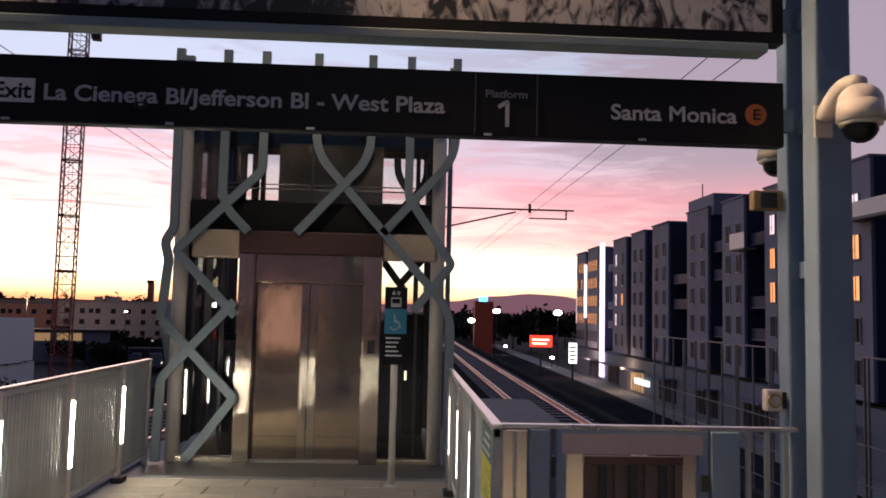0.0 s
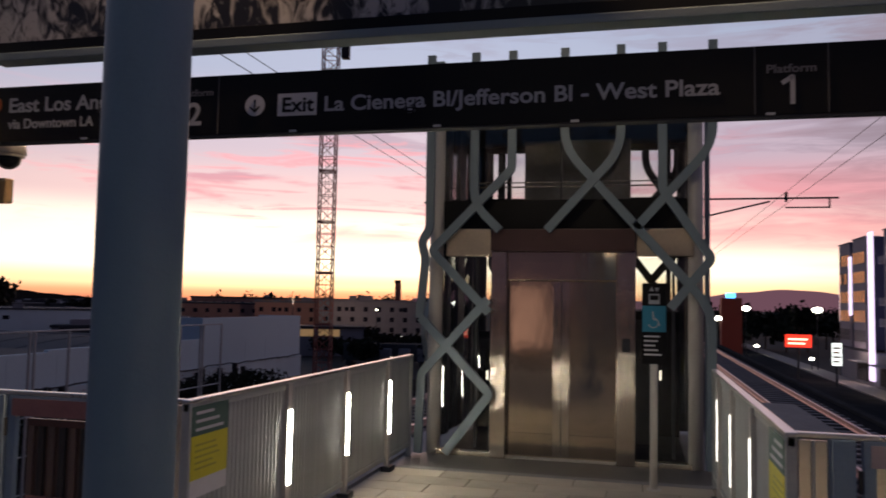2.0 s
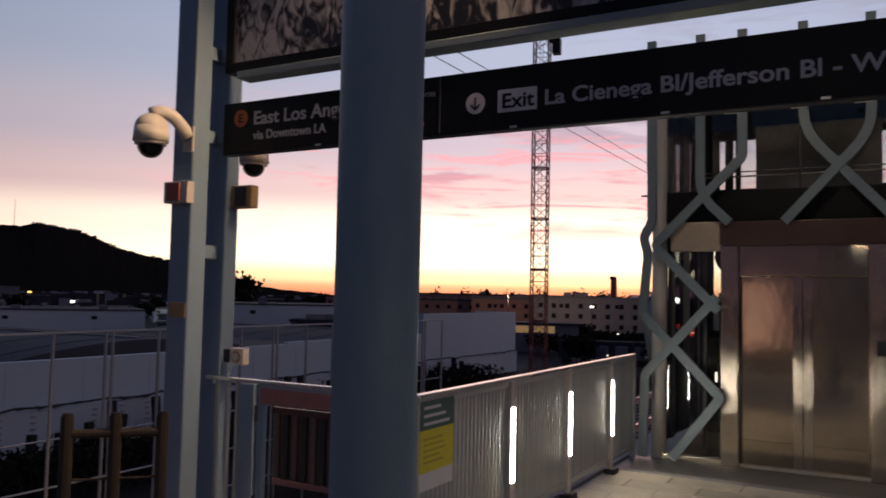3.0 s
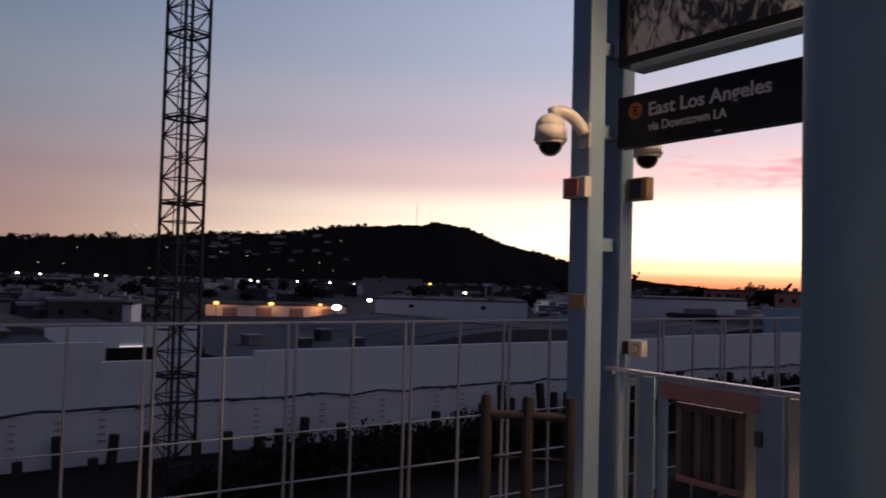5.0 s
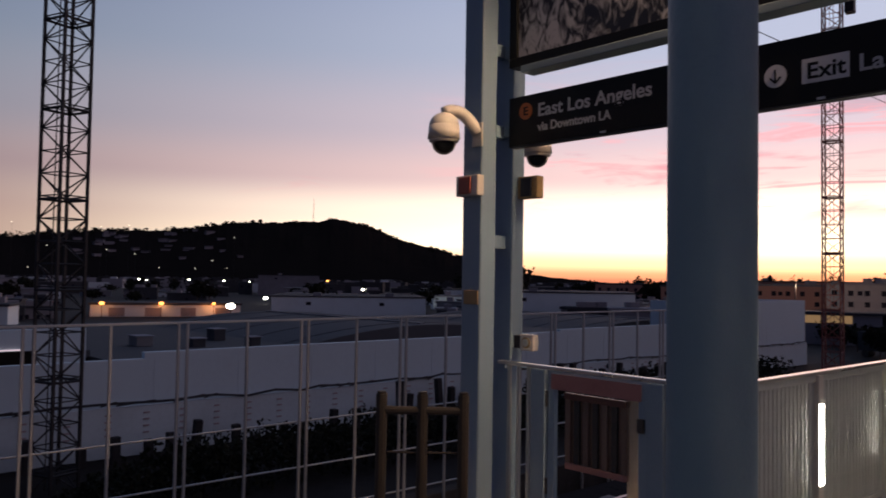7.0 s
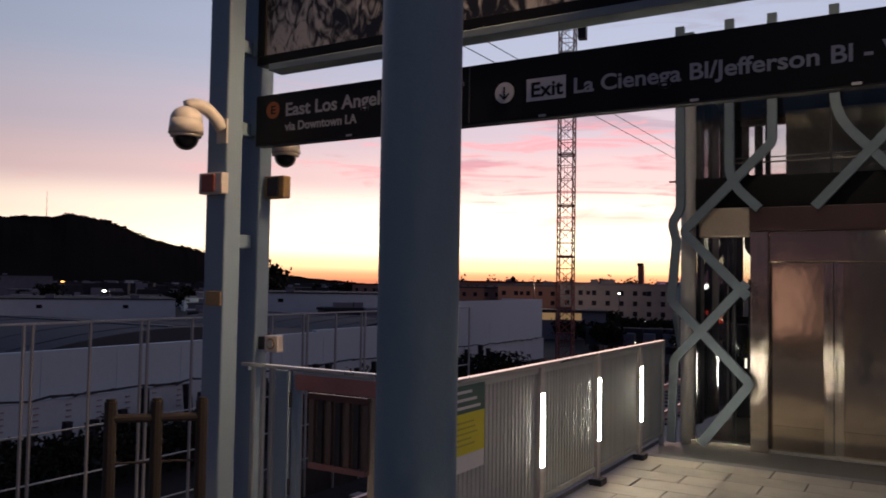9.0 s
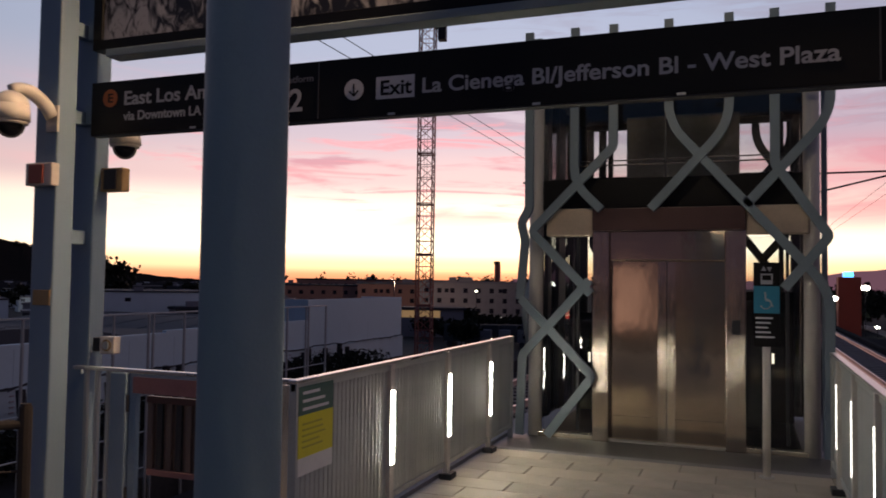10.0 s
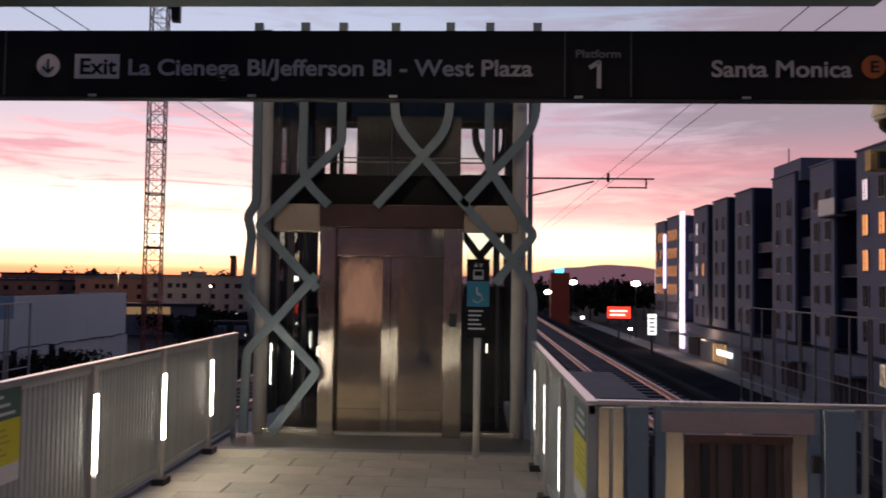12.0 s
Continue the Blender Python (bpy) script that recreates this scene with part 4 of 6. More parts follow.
STRAPS = [
    [(-1.905, 4.30), (-1.905, 2.66), (-1.625, 2.38)],
    [(-1.505, 4.30), (-1.505, 3.03), (-2.36, 2.165), (-1.73, 1.51)],
    [(-0.955, 4.30), (-0.955, 3.24), (0.503, 1.59), (0.49, 0.02)],
    [(-0.382, 4.30), (-0.382, 3.20), (-1.13, 2.378)],
    [(0.03, 4.30), (0.03, 2.79), (0.503, 2.09), (0.107, 1.594)],
    [(0.52, 4.30), (0.515, 3.23), (-0.23, 2.40)],
    [(-1.74, 1.65), (-2.447, 0.856), (-2.472, 0.02)],
    [(-2.47, 1.448), (-1.709, 0.664), (-2.18, 0.03)],
    [(-2.40, 4.30), (-2.39, 2.405), (-2.475, 2.256), (-2.43, 2.07), (-2.483, 1.44)],
]
for k, pts in enumerate(STRAPS):
    part("strap", strap(pts, SW, ST, FY + 0.006 * (k % 3), 0.22 if k not in (1, 4, 6, 7, 8) else 0.05), M_STEEL, tower)
for x in (-1.60, -0.99, -0.45, 0.30):
    part("clamp", bx(x - 0.07, x + 0.07, 8.045, 8.059, 3.455, 3.50, 0.004), M_WHITE, tower, "pale clamp plate")
part("strap_cap", bx(-2.44, -2.25, 8.05, 8.12, 4.17, 4.22, 0.004), M_STEEL, tower)
# straps along both sides and the back, bulging past the corners; the back ones in a darker material
for k, y0 in enumerate((8.45, 10.05)):
    part("side_strap", strap([(y0, 4.3), (y0, 3.0), (y0 + 0.62, 2.1), (y0 - 0.1, 1.3), (y0 + 0.5, 0.4), (y0 + 0.3, 0.03)], SW, ST, -2.53, 0.1, "x"), M_STEEL, tower)
    part("side_strap", strap([(y0, 4.3), (y0, 0.03)], SW, ST, 0.46, 0.1, "x"), M_STEEL, tower)
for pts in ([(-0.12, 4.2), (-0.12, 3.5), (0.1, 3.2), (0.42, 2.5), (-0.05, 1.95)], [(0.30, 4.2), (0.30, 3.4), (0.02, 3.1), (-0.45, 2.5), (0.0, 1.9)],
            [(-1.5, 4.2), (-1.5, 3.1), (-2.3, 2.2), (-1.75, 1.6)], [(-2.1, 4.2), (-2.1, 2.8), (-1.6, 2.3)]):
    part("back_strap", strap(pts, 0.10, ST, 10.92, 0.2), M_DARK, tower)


# lift sign on its post
post = empty("lift_sign_post", "slim pale post with a lift and wheelchair sign", "sign", at=(0.028, 0.16, -0.036))
PX = -0.095
part("pole", tube((PX, 7.02, 0.036), (PX, 7.02, 1.84), 0.032, 20), M_WHITE, post, smooth=True)
part("foot", tube((PX, 7.02, 0.036), (PX, 7.02, 0.048), 0.06, 20), M_WHITE, post)
part("board", bx(-0.197, 0.010, 6.968, 6.986, 1.137, 1.85, 0.002), M_BLACK, post)
part("blue_panel", bx(-0.195, 0.008, 6.964, 6.968, 1.42, 1.65), M_BLUE, post, "blue accessibility panel")
lift = bx(-0.14, -0.045, 6.964, 6.968, 1.665, 1.755)
part("lift_symbol", lift, M_TEXT, post)
part("lift_symbol_inner", bx(-0.128, -0.057, 6.962, 6.964, 1.70, 1.742), M_BLACK, post)
for x, s in ((-0.115, 1), (-0.07, -1)):
    bm = bmesh.new()
    vs = [bm.verts.new((x + dx, 6.965, 1.795 + s * dz)) for dx, dz in ((-0.02, -0.015), (0.02, -0.015), (0.0, 0.025))]
    f = bm.faces.new(vs)
    r = bmesh.ops.extrude_face_region(bm, geom=[f])
    bmesh.ops.translate(bm, verts=[v for v in r["geom"] if isinstance(v, bmesh.types.BMVert)], vec=(0, 0.002, 0))
    part("arrow", bm, M_TEXT, post)
ring = bmesh.new()
for k in range(20):
    t0, t1 = radians(200 + k * 13), radians(200 + (k + 1) * 13)
    bm_tube(ring, (-0.10 + 0.042 * math.cos(t0), 6.963, 1.50 + 0.042 * math.sin(t0)), (-0.10 + 0.042 * math.cos(t1), 6.963, 1.50 + 0.042 * math.sin(t1)), 0.005, 6)
bm_tube(ring, (-0.105, 6.963, 1.60), (-0.10, 6.963, 1.53), 0.007, 6)
bm_tube(ring, (-0.10, 6.963, 1.53), (-0.065, 6.963, 1.525), 0.007, 6)
bm_tube(ring, (-0.065, 6.963, 1.525), (-0.045, 6.963, 1.475), 0.006, 6)
part("access_symbol", ring, M_TEXT, post)
bars(post, -0.18, -0.02, 1.20, 1.40, 6.968, 5, M_GREYTEXT)


# ---------------------------------------------------------------- guideway fences and overhead wires
def cable_fence(x, y0, n, step, m, label):
    th = empty("guideway_fence", label, "fence", "guideway fences")
    y1 = y0 + n * step
    part("top_rail", bx(x - 0.02, x + 0.02, y0, y1, 1.075, 1.097), m, th)
    single = double = None
    for k in range(n + 1):
        y = y0 + k * step
        if k % 2:
            if single is None:
                single = part("post", bx(-0.016, 0.016, -0.012, 0.012, -1.85, 1.075), m, th)
                single.location = (x, y, 0)
            else:
                share("post", single, pose(x, y, 0), th)
        else:
            for dy in (-0.05, 0.05):
                if double is None:
                    double = part("twin_post", bx(-0.016, 0.016, -0.012, 0.012, -1.85, 1.075), m, th)
                    double.location = (x, y + dy, 0)
                else:
                    share("twin_post", double, pose(x, y + dy, 0), th)
    for z in (-0.13, -0.67, -1.2):
        part("cable", tube((x - 0.03, y0, z), (x - 0.03, y1, z), 0.008 if z > 0 else 0.011, 6), m, th)


cable_fence(-8.6, 3.45 - 14 * 0.76, 29, 0.76, M_FENCE, "pale steel cable fence along the guideway edge")
cable_fence(6.49, 2.0 + 0.72 * 4, 21, 0.72, M_FENCE2, "dull grey steel cable fence along the guideway edge")


def overhead(x, side, label):
    th = empty("overhead_line", label, "overhead line", "overhead lines")
    for z in ((5.02, 5.42) if side > 0 else (5.20, 5.47)):
        part("wire", tube((x, -40, z), (x, 300, z), 0.008, 6), M_DARK, th)
    y = 28.0
    part("mast", bx(-1.2, -0.9, y - 0.15, y + 0.15, -1.85, 7.5, 0.02), M_DARK, th)
    part("cantilever_arm", tube((-1.0, y, 5.29), (x + side * 1.7, y, 5.29), 0.032, 10), M_DARK, th)
    part("stay", tube((-1.0, y, 4.0), (x - side * 0.4, y, 5.19), 0.03, 10), M_DARK, th)
    part("registration_arm", tube((x + side * 0.07, y, 4.98), (x + side * 1.42, y, 4.98), 0.025, 8), M_DARK, th)
    part("dropper", tube((x + side * 1.42, y, 4.95), (x + side * 1.42, y, 5.29), 0.03, 8), M_DARK, th)
    part("insulator", tube((x + 0.1, y, 5.17), (x + 0.1, y, 5.49), 0.05, 8), M_DARK, th)


overhead(4.4, 1, "overhead contact wires with a cantilever bracket over the track")
overhead(-6.2, -1, "overhead contact wires with a cantilever bracket over the track")


# ---------------------------------------------------------------- tower cranes
def lattice_mast(x, y, w, z0, z1, bay, m, name, label, turn, thick):
    th = empty(name, label, "crane", at=(x, y, 0))
    th.rotation_euler = (0, 0, radians(turn))
    h = w / 2
    for sx, sy in ((-1, -1), (1, -1), (1, 1), (-1, 1)):
        part("chord", bx(sx * h - thick, sx * h + thick, sy * h - thick, sy * h + thick, z0, z1), m, th)
    corners = [(-h, -h), (h, -h), (h, h), (-h, h)]
    n = int((z1 - z0) / bay)
    for k in range(n):
        bm = bmesh.new()
        za, zb = z0 + k * bay, z0 + (k + 1) * bay
        for i in range(4):
            (xa, ya), (xb, yb) = corners[i], corners[(i + 1) % 4]
            if (k + i) % 2:
                (xa, ya), (xb, yb) = (xb, yb), (xa, ya)
            bm_tube(bm, (xa, ya, za), (xb, yb, zb), thick * 0.62, 5)
            bm_tube(bm, (xa, ya, zb), (xb, yb, zb), thick * 0.55, 5)
        if k % 4 == 0:
            for i in range(4):
                (xa, ya), (xb, yb) = corners[i], corners[(i + 1) % 4]
                bm_tube(bm, (xa, ya, zb - 0.16), (xb, yb, zb - 0.16), thick * 1.1, 5)
        part("lattice_bay", bm, m, th)
    part("ladder", bx(-0.2, -0.16, -h * 0.5, -h * 0.5 + 0.04, z0, z1), m, th)
    part("ladder", bx(0.16, 0.2, -h * 0.5, -h * 0.5 + 0.04, z0, z1), m, th)
    return th


lattice_mast(-39.9, 11.35, 1.45, -8.5, 40, 1.05, M_CRANE, "tower_crane", "tall black lattice mast of a tower crane", 20, 0.06)
c2 = lattice_mast(-36.0, 87.3, 1.75, -8.5, 60, 1.5, M_CRANE2, "tower_crane", "distant dark red lattice mast of a tower crane", 12, 0.075)
part("climbing_cab", bx(1.25, 2.2, -0.6, 0.6, 30.5, 32.4, 0.05), M_CRANE, c2, "dark cab hanging beside the mast")
part("cab_bracket", bx(0.8, 1.25, -0.2, 0.2, 31.9, 32.3), M_CRANE, c2)


# ---------------------------------------------------------------- construction site and white building
site = empty("white_building", "long low building wrapped in white sheathing", "building")
WX = -45.0
part("wall", bx(WX - 0.4, WX, -70, 9.0, -5.7, -2.12), M_SHEATH, site)
part("low_wall", bx(WX - 0.4, WX, 9.0, 17.4, -5.7, -3.15), M_SHEATH, site)
part("wall", bx(WX - 0.4, WX, 17.4, 53.4, -5.7, -2.80), M_SHEATH, site)
part("wall", bx(WX - 0.4, WX, 53.4, 76, -5.7, -2.62), M_SHEATH, site)
part("light_well", bx(WX - 9, WX - 8.6, 7.5, 17.0, -5.7, -1.9), M_SHEATH, site, "bright white wall behind the notch")
# flat dark sheet drawn for the shaded inside of an opening
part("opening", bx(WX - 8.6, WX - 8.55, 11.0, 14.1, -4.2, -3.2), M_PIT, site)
part("strip_light", bx(WX - 8.6, WX - 8.5, 11.8, 13.2, -3.14, -3.10), M_PALEWIN, site, "thin lit strip over the opening")
part("wall", bx(WX - 0.4, WX, 76, 101, -5.7, -0.42), M_SHEATH, site)
part("return_wall", bx(WX - 6, WX - 0.4, 76, 76.4, -5.7, -0.42), M_SHEATH, site)
part("end_wall", bx(WX - 6, WX - 0.4, 100.6, 101, -8.5, -0.42), M_SHEATH, site)
part("lower_wall", bx(WX - 0.1, WX + 0.25, -70, 101, -8.4, -5.701), M_SHEATH2, site, "white liner with rows of fixings")
part("roof", bx(WX - 45, WX - 0.4, -70, 7.5, -2.95, -2.45), M_DARKROOF, site)
part("roof", bx(WX - 45, WX - 9, 7.5, 17.4, -3.8, -3.35), M_DARKROOF, site)
part("roof", bx(WX - 45, WX - 0.4, 17.4, 76, -4.3, -3.75), M_DARKROOF, site)
part("roof", bx(WX - 6, WX - 0.4, 76.4, 100.6, -1.6, -1.2), M_ROOF, site)
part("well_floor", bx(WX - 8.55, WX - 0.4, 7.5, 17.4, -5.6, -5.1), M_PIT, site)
dk = None
for k in range(46):
    for j in range(4):
        y, z = -14 + k * 2.1, -6.1 - j * 0.36
        if dk is None:
            dk = part("fixing", bx(0, 0.06, -0.16, 0.16, -0.045, 0.045), M_MAUVE, site, "small red-brown fixing")
            dk.location = (WX + 0.25, y, z)
        else:
            share("fixing", dk, pose(WX + 0.25, y, z), site)
seam = None
for k in range(30):
    y = -60 + 5.2 * k
    if seam is None:
        seam = part("panel_seam", bx(0, 0.02, -0.02, 0.02, -5.69, -3.2), M_SHEATH2, site)
        seam.location = (WX, y, 0)
    else:
        share("panel_seam", seam, pose(WX, y, 0), site)
bm = bmesh.new()
rr = random.Random(4)
y = -70.0
zz = -5.62
while y < 100:
    st = rr.uniform(0.8, 2.2)
    nz = -5.58 + rr.uniform(-0.14, 0.14)
    bm_tube(bm, (WX + 0.35, y, zz), (WX + 0.35, y + st, nz), 0.07, 6)
    if rr.random() < 0.5:
        bm_tube(bm, (WX + 0.4, y, zz - 0.12), (WX + 0.4, y + st, nz + 0.1), 0.04, 6)
    y, zz = y + st, nz
tagged(part("cable", bm, M_DARK, site, "sagging dark cables along the wall"), kind="stuff")
structure("excavation", bx(-44.6, -10.5, -70, 110, -8.48, -8.40), M_PIT, "dark excavated ground of the building site", "ground")
pile_proto = None
piles = empty("pile_wall", "row of dark soldier piles along the excavation", "pile wall")
for k in range(60):
    y = -20 + 1.75 * k + rr.uniform(-0.3, 0.3)
    h = -7.35 + rr.uniform(-0.5, 0.8) + (1.3 if y > 34 else 0.0)
    if pile_proto is None:
        pile_proto = part("pile", bx(-0.22, 0.22, -0.22, 0.22, -8.5, -6.2, 0.03), M_PILE, piles)
        pile_proto.location = (WX + 1.6, y, 0)
    else:
        share("pile", pile_proto, pose(WX + 1.6 + rr.uniform(-0.3, 0.3), y, h + 6.2, rr.uniform(-4, 4), rr.uniform(-4, 4), 0), piles)
# dark overgrowth between the site and the guideway
verts, faces = [], []
rs = random.Random(9)
for k in range(16000):
    y = 10.5 + 62 * rs.random()
    x = -35.5 + rs.uniform(-2.2, 2.2)
    top = -5.9 + 0.9 * min(1, max(0, (y - 34) / 14)) - 0.9 * noise.noise(Vector((y * 0.35, 1, 0))) - 0.6 * rs.random() - max(0, 16 - y) * 0.35
    z = -8.4 + (top + 8.4) * rs.random() ** 0.6
    q = Euler((rs.uniform(0, 6), rs.uniform(0, 6), rs.uniform(0, 6))).to_matrix()
    w = rs.uniform(0.07, 0.20)
    b0 = len(verts)
    for p in ((-w, -w * 0.5, 0), (w, -w * 0.4, 0.1 * w), (w * 0.7, w * 0.5, 0), (-w * 0.8, w * 0.5, 0.1)):
        verts.append(Vector((x, y, z)) + q @ Vector(p))
    faces.append((b0, b0 + 1, b0 + 2, b0 + 3))
me = bpy.data.meshes.new("overgrowth")
me.from_pydata(verts, [], faces)
me.materials.append(M_LEAF)
tagged(new("overgrowth", me), "dark tangled bushes along the building site", "bushes", kind="stuff")
# roof plant on the white building
for (x, y, sx, sy, z, h, m) in ((-58, 3, 5, 2.5, -2.45, 0.4, M_DARKROOF), (-66, -6, 3, 4, -2.45, 0.8, M_DARKROOF), (-60, 23, 0.8, 0.6, -3.75, 0.7, M_ROOF), (-57, 26, 0.5, 0.5, -3.75, 0.6, M_DARKROOF), (-54, 29, 0.5, 0.4, -3.75, 0.8, M_DARKROOF), (-62, 30, 0.7, 0.5, -3.75, 0.9, M_DARKROOF)):
    u = empty("roof_plant", "low plant enclosure on the flat roof", "roof plant", "roof plant")
    part("body", bx(x - sx, x + sx, y - sy, y + sy, z, z + h, 0.04), m, u)
    part("cap", bx(x - sx - 0.1, x + sx + 0.1, y - sy - 0.1, y + sy + 0.1, z + h, z + h + 0.08, 0.02), M_FARROOF, u)


def vaulted_roof(x0, x1, y, half, z_spring, z_top):
    """A shallow barrel vault along x, with ribs and a ridge vent."""
    th = empty("barrel_roof", "low grey barrel-vaulted roof behind the white wall", "roof", "barrel roofs")
    rise = z_top - z_spring
    r = (half * half + rise * rise) / (2 * rise)
    arc = [(y + half * (k / 12 - 1), z_top - r + math.sqrt(r * r - (half * (k / 12 - 1)) ** 2)) for k in range(25)]
    bm = bmesh.new()
    a, b = [[bm.verts.new((x, yy, zz)) for yy, zz in arc] for x in (x0, x1)]
    for k in range(24):
        bm.faces.new((a[k], a[k + 1], b[k + 1], b[k]))
    for ring, x in ((a, x0), (b, x1)):
        low = [bm.verts.new((x, y + half, z_spring - 2.5)), bm.verts.new((x, y - half, z_spring - 2.5))]
        bm.faces.new(ring + low)
    part("vault", bm, M_BARREL, th)
    n = int((x1 - x0) / 5)
    for i in range(n):
        xr = x0 + (x1 - x0) * (i + 0.5) / n
        rib = bmesh.new()
        for (ya, za), (yb, zb) in zip(arc, arc[1:]):
            bm_tube(rib, (xr, ya, za), (xr, yb, zb), 0.05, 5)
        part("rib", rib, M_DARKROOF, th)
    part("ridge_vent", bx(x0 + 1, x1 - 1, y - 0.3, y + 0.3, z_top - 0.03, z_top + 0.12, 0.02), M_ROOF, th)


vaulted_roof(-82, -53, 45.5, 13.0, -3.8, -2.42)
vaulted_roof(-84, -54, 82.0, 17.0, -4.3, -2.85)
vaulted_roof(-78, -56, 4.0, 7.0, -3.2, -1.75)


# ---------------------------------------------------------------- far city, hills
def tree(x, y, z0, h, spread, label, seed, palm=False):
    th = empty("tree", label, "tree", "trees", (x, y, z0))
    r = random.Random(seed)
    bm = tube((0, 0, 0), (r.uniform(-0.2, 0.2), 0, h * 0.6), h * 0.03, 8, h * 0.015)
    for _ in range(4):
        bm_tube(bm, (0, 0, h * 0.45), (r.uniform(-1, 1) * spread * 0.6, r.uniform(-1, 1) * spread * 0.6, h * r.uniform(0.65, 0.85)), h * 0.014, 6, h * 0.006)
    part("trunk", bm, M_BARK, th)
    verts, faces = [], []
    for _ in range(340):
        u, v, w = r.gauss(0, 0.40), r.gauss(0, 0.42), r.gauss(0, 0.36)
        c = Vector((u * spread, v * spread, h * 0.72 + w * h * 0.36))
        s = spread * r.uniform(0.09, 0.20)
        q = Euler((r.uniform(0, 6), r.uniform(0, 6), r.uniform(0, 6))).to_matrix()
        b0 = len(verts)
        for p in ((-s, -s * 0.6, 0), (s, -s * 0.5, 0.1 * s), (s * 0.8, s * 0.6, 0), (-s * 0.7, s * 0.6, 0.15 * s)):
            verts.append(c + q @ Vector(p))
        faces.append((b0, b0 + 1, b0 + 2, b0 + 3))
    me = bpy.data.meshes.new("crown")
    me.from_pydata(verts, [], faces)
    me.materials.append(M_LEAF)
    c = new("crown", me)
    c.parent = th
    return th


def at_azimuth(az, r):
    return -math.sin(radians(az)) * r, math.cos(radians(az)) * r


LAST = [None]                           # the block built last


def far_block(x, y, sx, sy, top, m, rz, rnd):
    th = empty("far_building", "distant low flat-roofed building in dusk shade", "building", "far buildings", (x, y, 0))
    th.rotation_euler = (0, 0, rz)
    LAST[0] = th
    part("wall", bx(-sx, sx, -sy, sy, -8.5, top), m, th)
    bm = bx(-sx - 0.3, sx + 0.3, -sy - 0.3, sy + 0.3, top, top + 0.5)
    part("roof", bm, rnd.choice((M_FARROOF, M_ROOF, M_DARKROOF, M_DARKROOF)), th)
    for _ in range(rnd.randint(1, 3)):
        ux, uy = rnd.uniform(-sx * 0.7, sx * 0.7), rnd.uniform(-sy * 0.7, sy * 0.7)
        part("roof_unit", bx(ux - 1, ux + 1, uy - 1, uy + 1, top + 0.5, top + 1.6), M_GREYWALL, th)
    n = rnd.randint(0, 3)
    for k in range(n):
        wx = -sx + (k + 0.5) * 2 * sx / n
        part("window", bx(wx - 0.5, wx + 0.5, -sy - 0.06, -sy, top - 2.4, top - 1.4), M_PANE, th)


rnd = random.Random(11)
SPREAD = [[], []]                       # verts and faces of the farther roofs
for k in range(640):
    az = rnd.uniform(30, 106)
    r = 170 + 1000 * rnd.random() ** 1.5
    x, y = at_azimuth(az, r)
    if x > WX - 52 and y < 112 or 48 < az < 74 and r < 320:
        continue
    size = rnd.uniform(1.6, 5.5) * (1 + r / 700)
    top = rnd.uniform(-6.6, -4.2) if r < 420 else rnd.uniform(-5.5, -1.2)
    deep, rz = size * rnd.uniform(0.4, 0.9), radians(az + rnd.uniform(-14, 14))
    if r < 470:
        far_block(x, y, size, deep, top, rnd.choice((M_GREYWALL, M_DARKROOF, M_DARKROOF, M_DARKROOF, M_FARROOF, M_SHEATH2, M_GREYWALL)), rz, rnd)
        continue
    turn = Matrix.Rotation(rz, 3, "Z")
    for sx, sy, za, zb in ((size, deep, -8.5, top), (size * 0.3, deep * 0.3, top, top + 1.2)):
        b0 = len(SPREAD[0])
        for cz in (za, zb):
            for cx, cy in ((-sx, -sy), (sx, -sy), (sx, sy), (-sx, sy)):
                SPREAD[0].append(turn @ Vector((cx, cy, cz)) + Vector((x, y, 0)))
        SPREAD[1].extend([(b0, b0 + 1, b0 + 5, b0 + 4), (b0 + 1, b0 + 2, b0 + 6, b0 + 5), (b0 + 2, b0 + 3, b0 + 7, b0 + 6), (b0 + 3, b0, b0 + 4, b0 + 7), (b0 + 4, b0 + 5, b0 + 6, b0 + 7)])
M_SPREAD = mat("far_blocks", (0.16, 0.165, 0.18), 0.9, 0.0, 0.3, 0.05, 0.0, 0.5, spec=0.1)
nt = M_SPREAD.node_tree                 # each block of the spread has its own tone
geo, tone = nt.nodes.new("ShaderNodeNewGeometry"), nt.nodes.new("ShaderNodeValToRGB")
tone.color_ramp.interpolation = "CONSTANT"
for e, (p, c) in zip([tone.color_ramp.elements[0], tone.color_ramp.elements[1], tone.color_ramp.elements.new(0.75), tone.color_ramp.elements.new(0.9)], ((0.0, (0.05, 0.055, 0.06)), (0.45, (0.12, 0.125, 0.14)), (0.75, (0.25, 0.26, 0.29)), (0.9, (0.52, 0.60, 0.64)))):
    e.position, e.color = p, (*c, 1)
nt.links.new(geo.outputs["Random Per Island"], tone.inputs[0])
nt.links.new(tone.outputs[0], nt.nodes["Principled BSDF"].inputs["Base Color"])
me = bpy.data.meshes.new("far_rooftops")
me.from_pydata(SPREAD[0], [], SPREAD[1])
me.materials.append(M_SPREAD)
tagged(new("far_rooftops", me), "low far roofs spread before the hill at dusk", "buildings", kind="stuff")


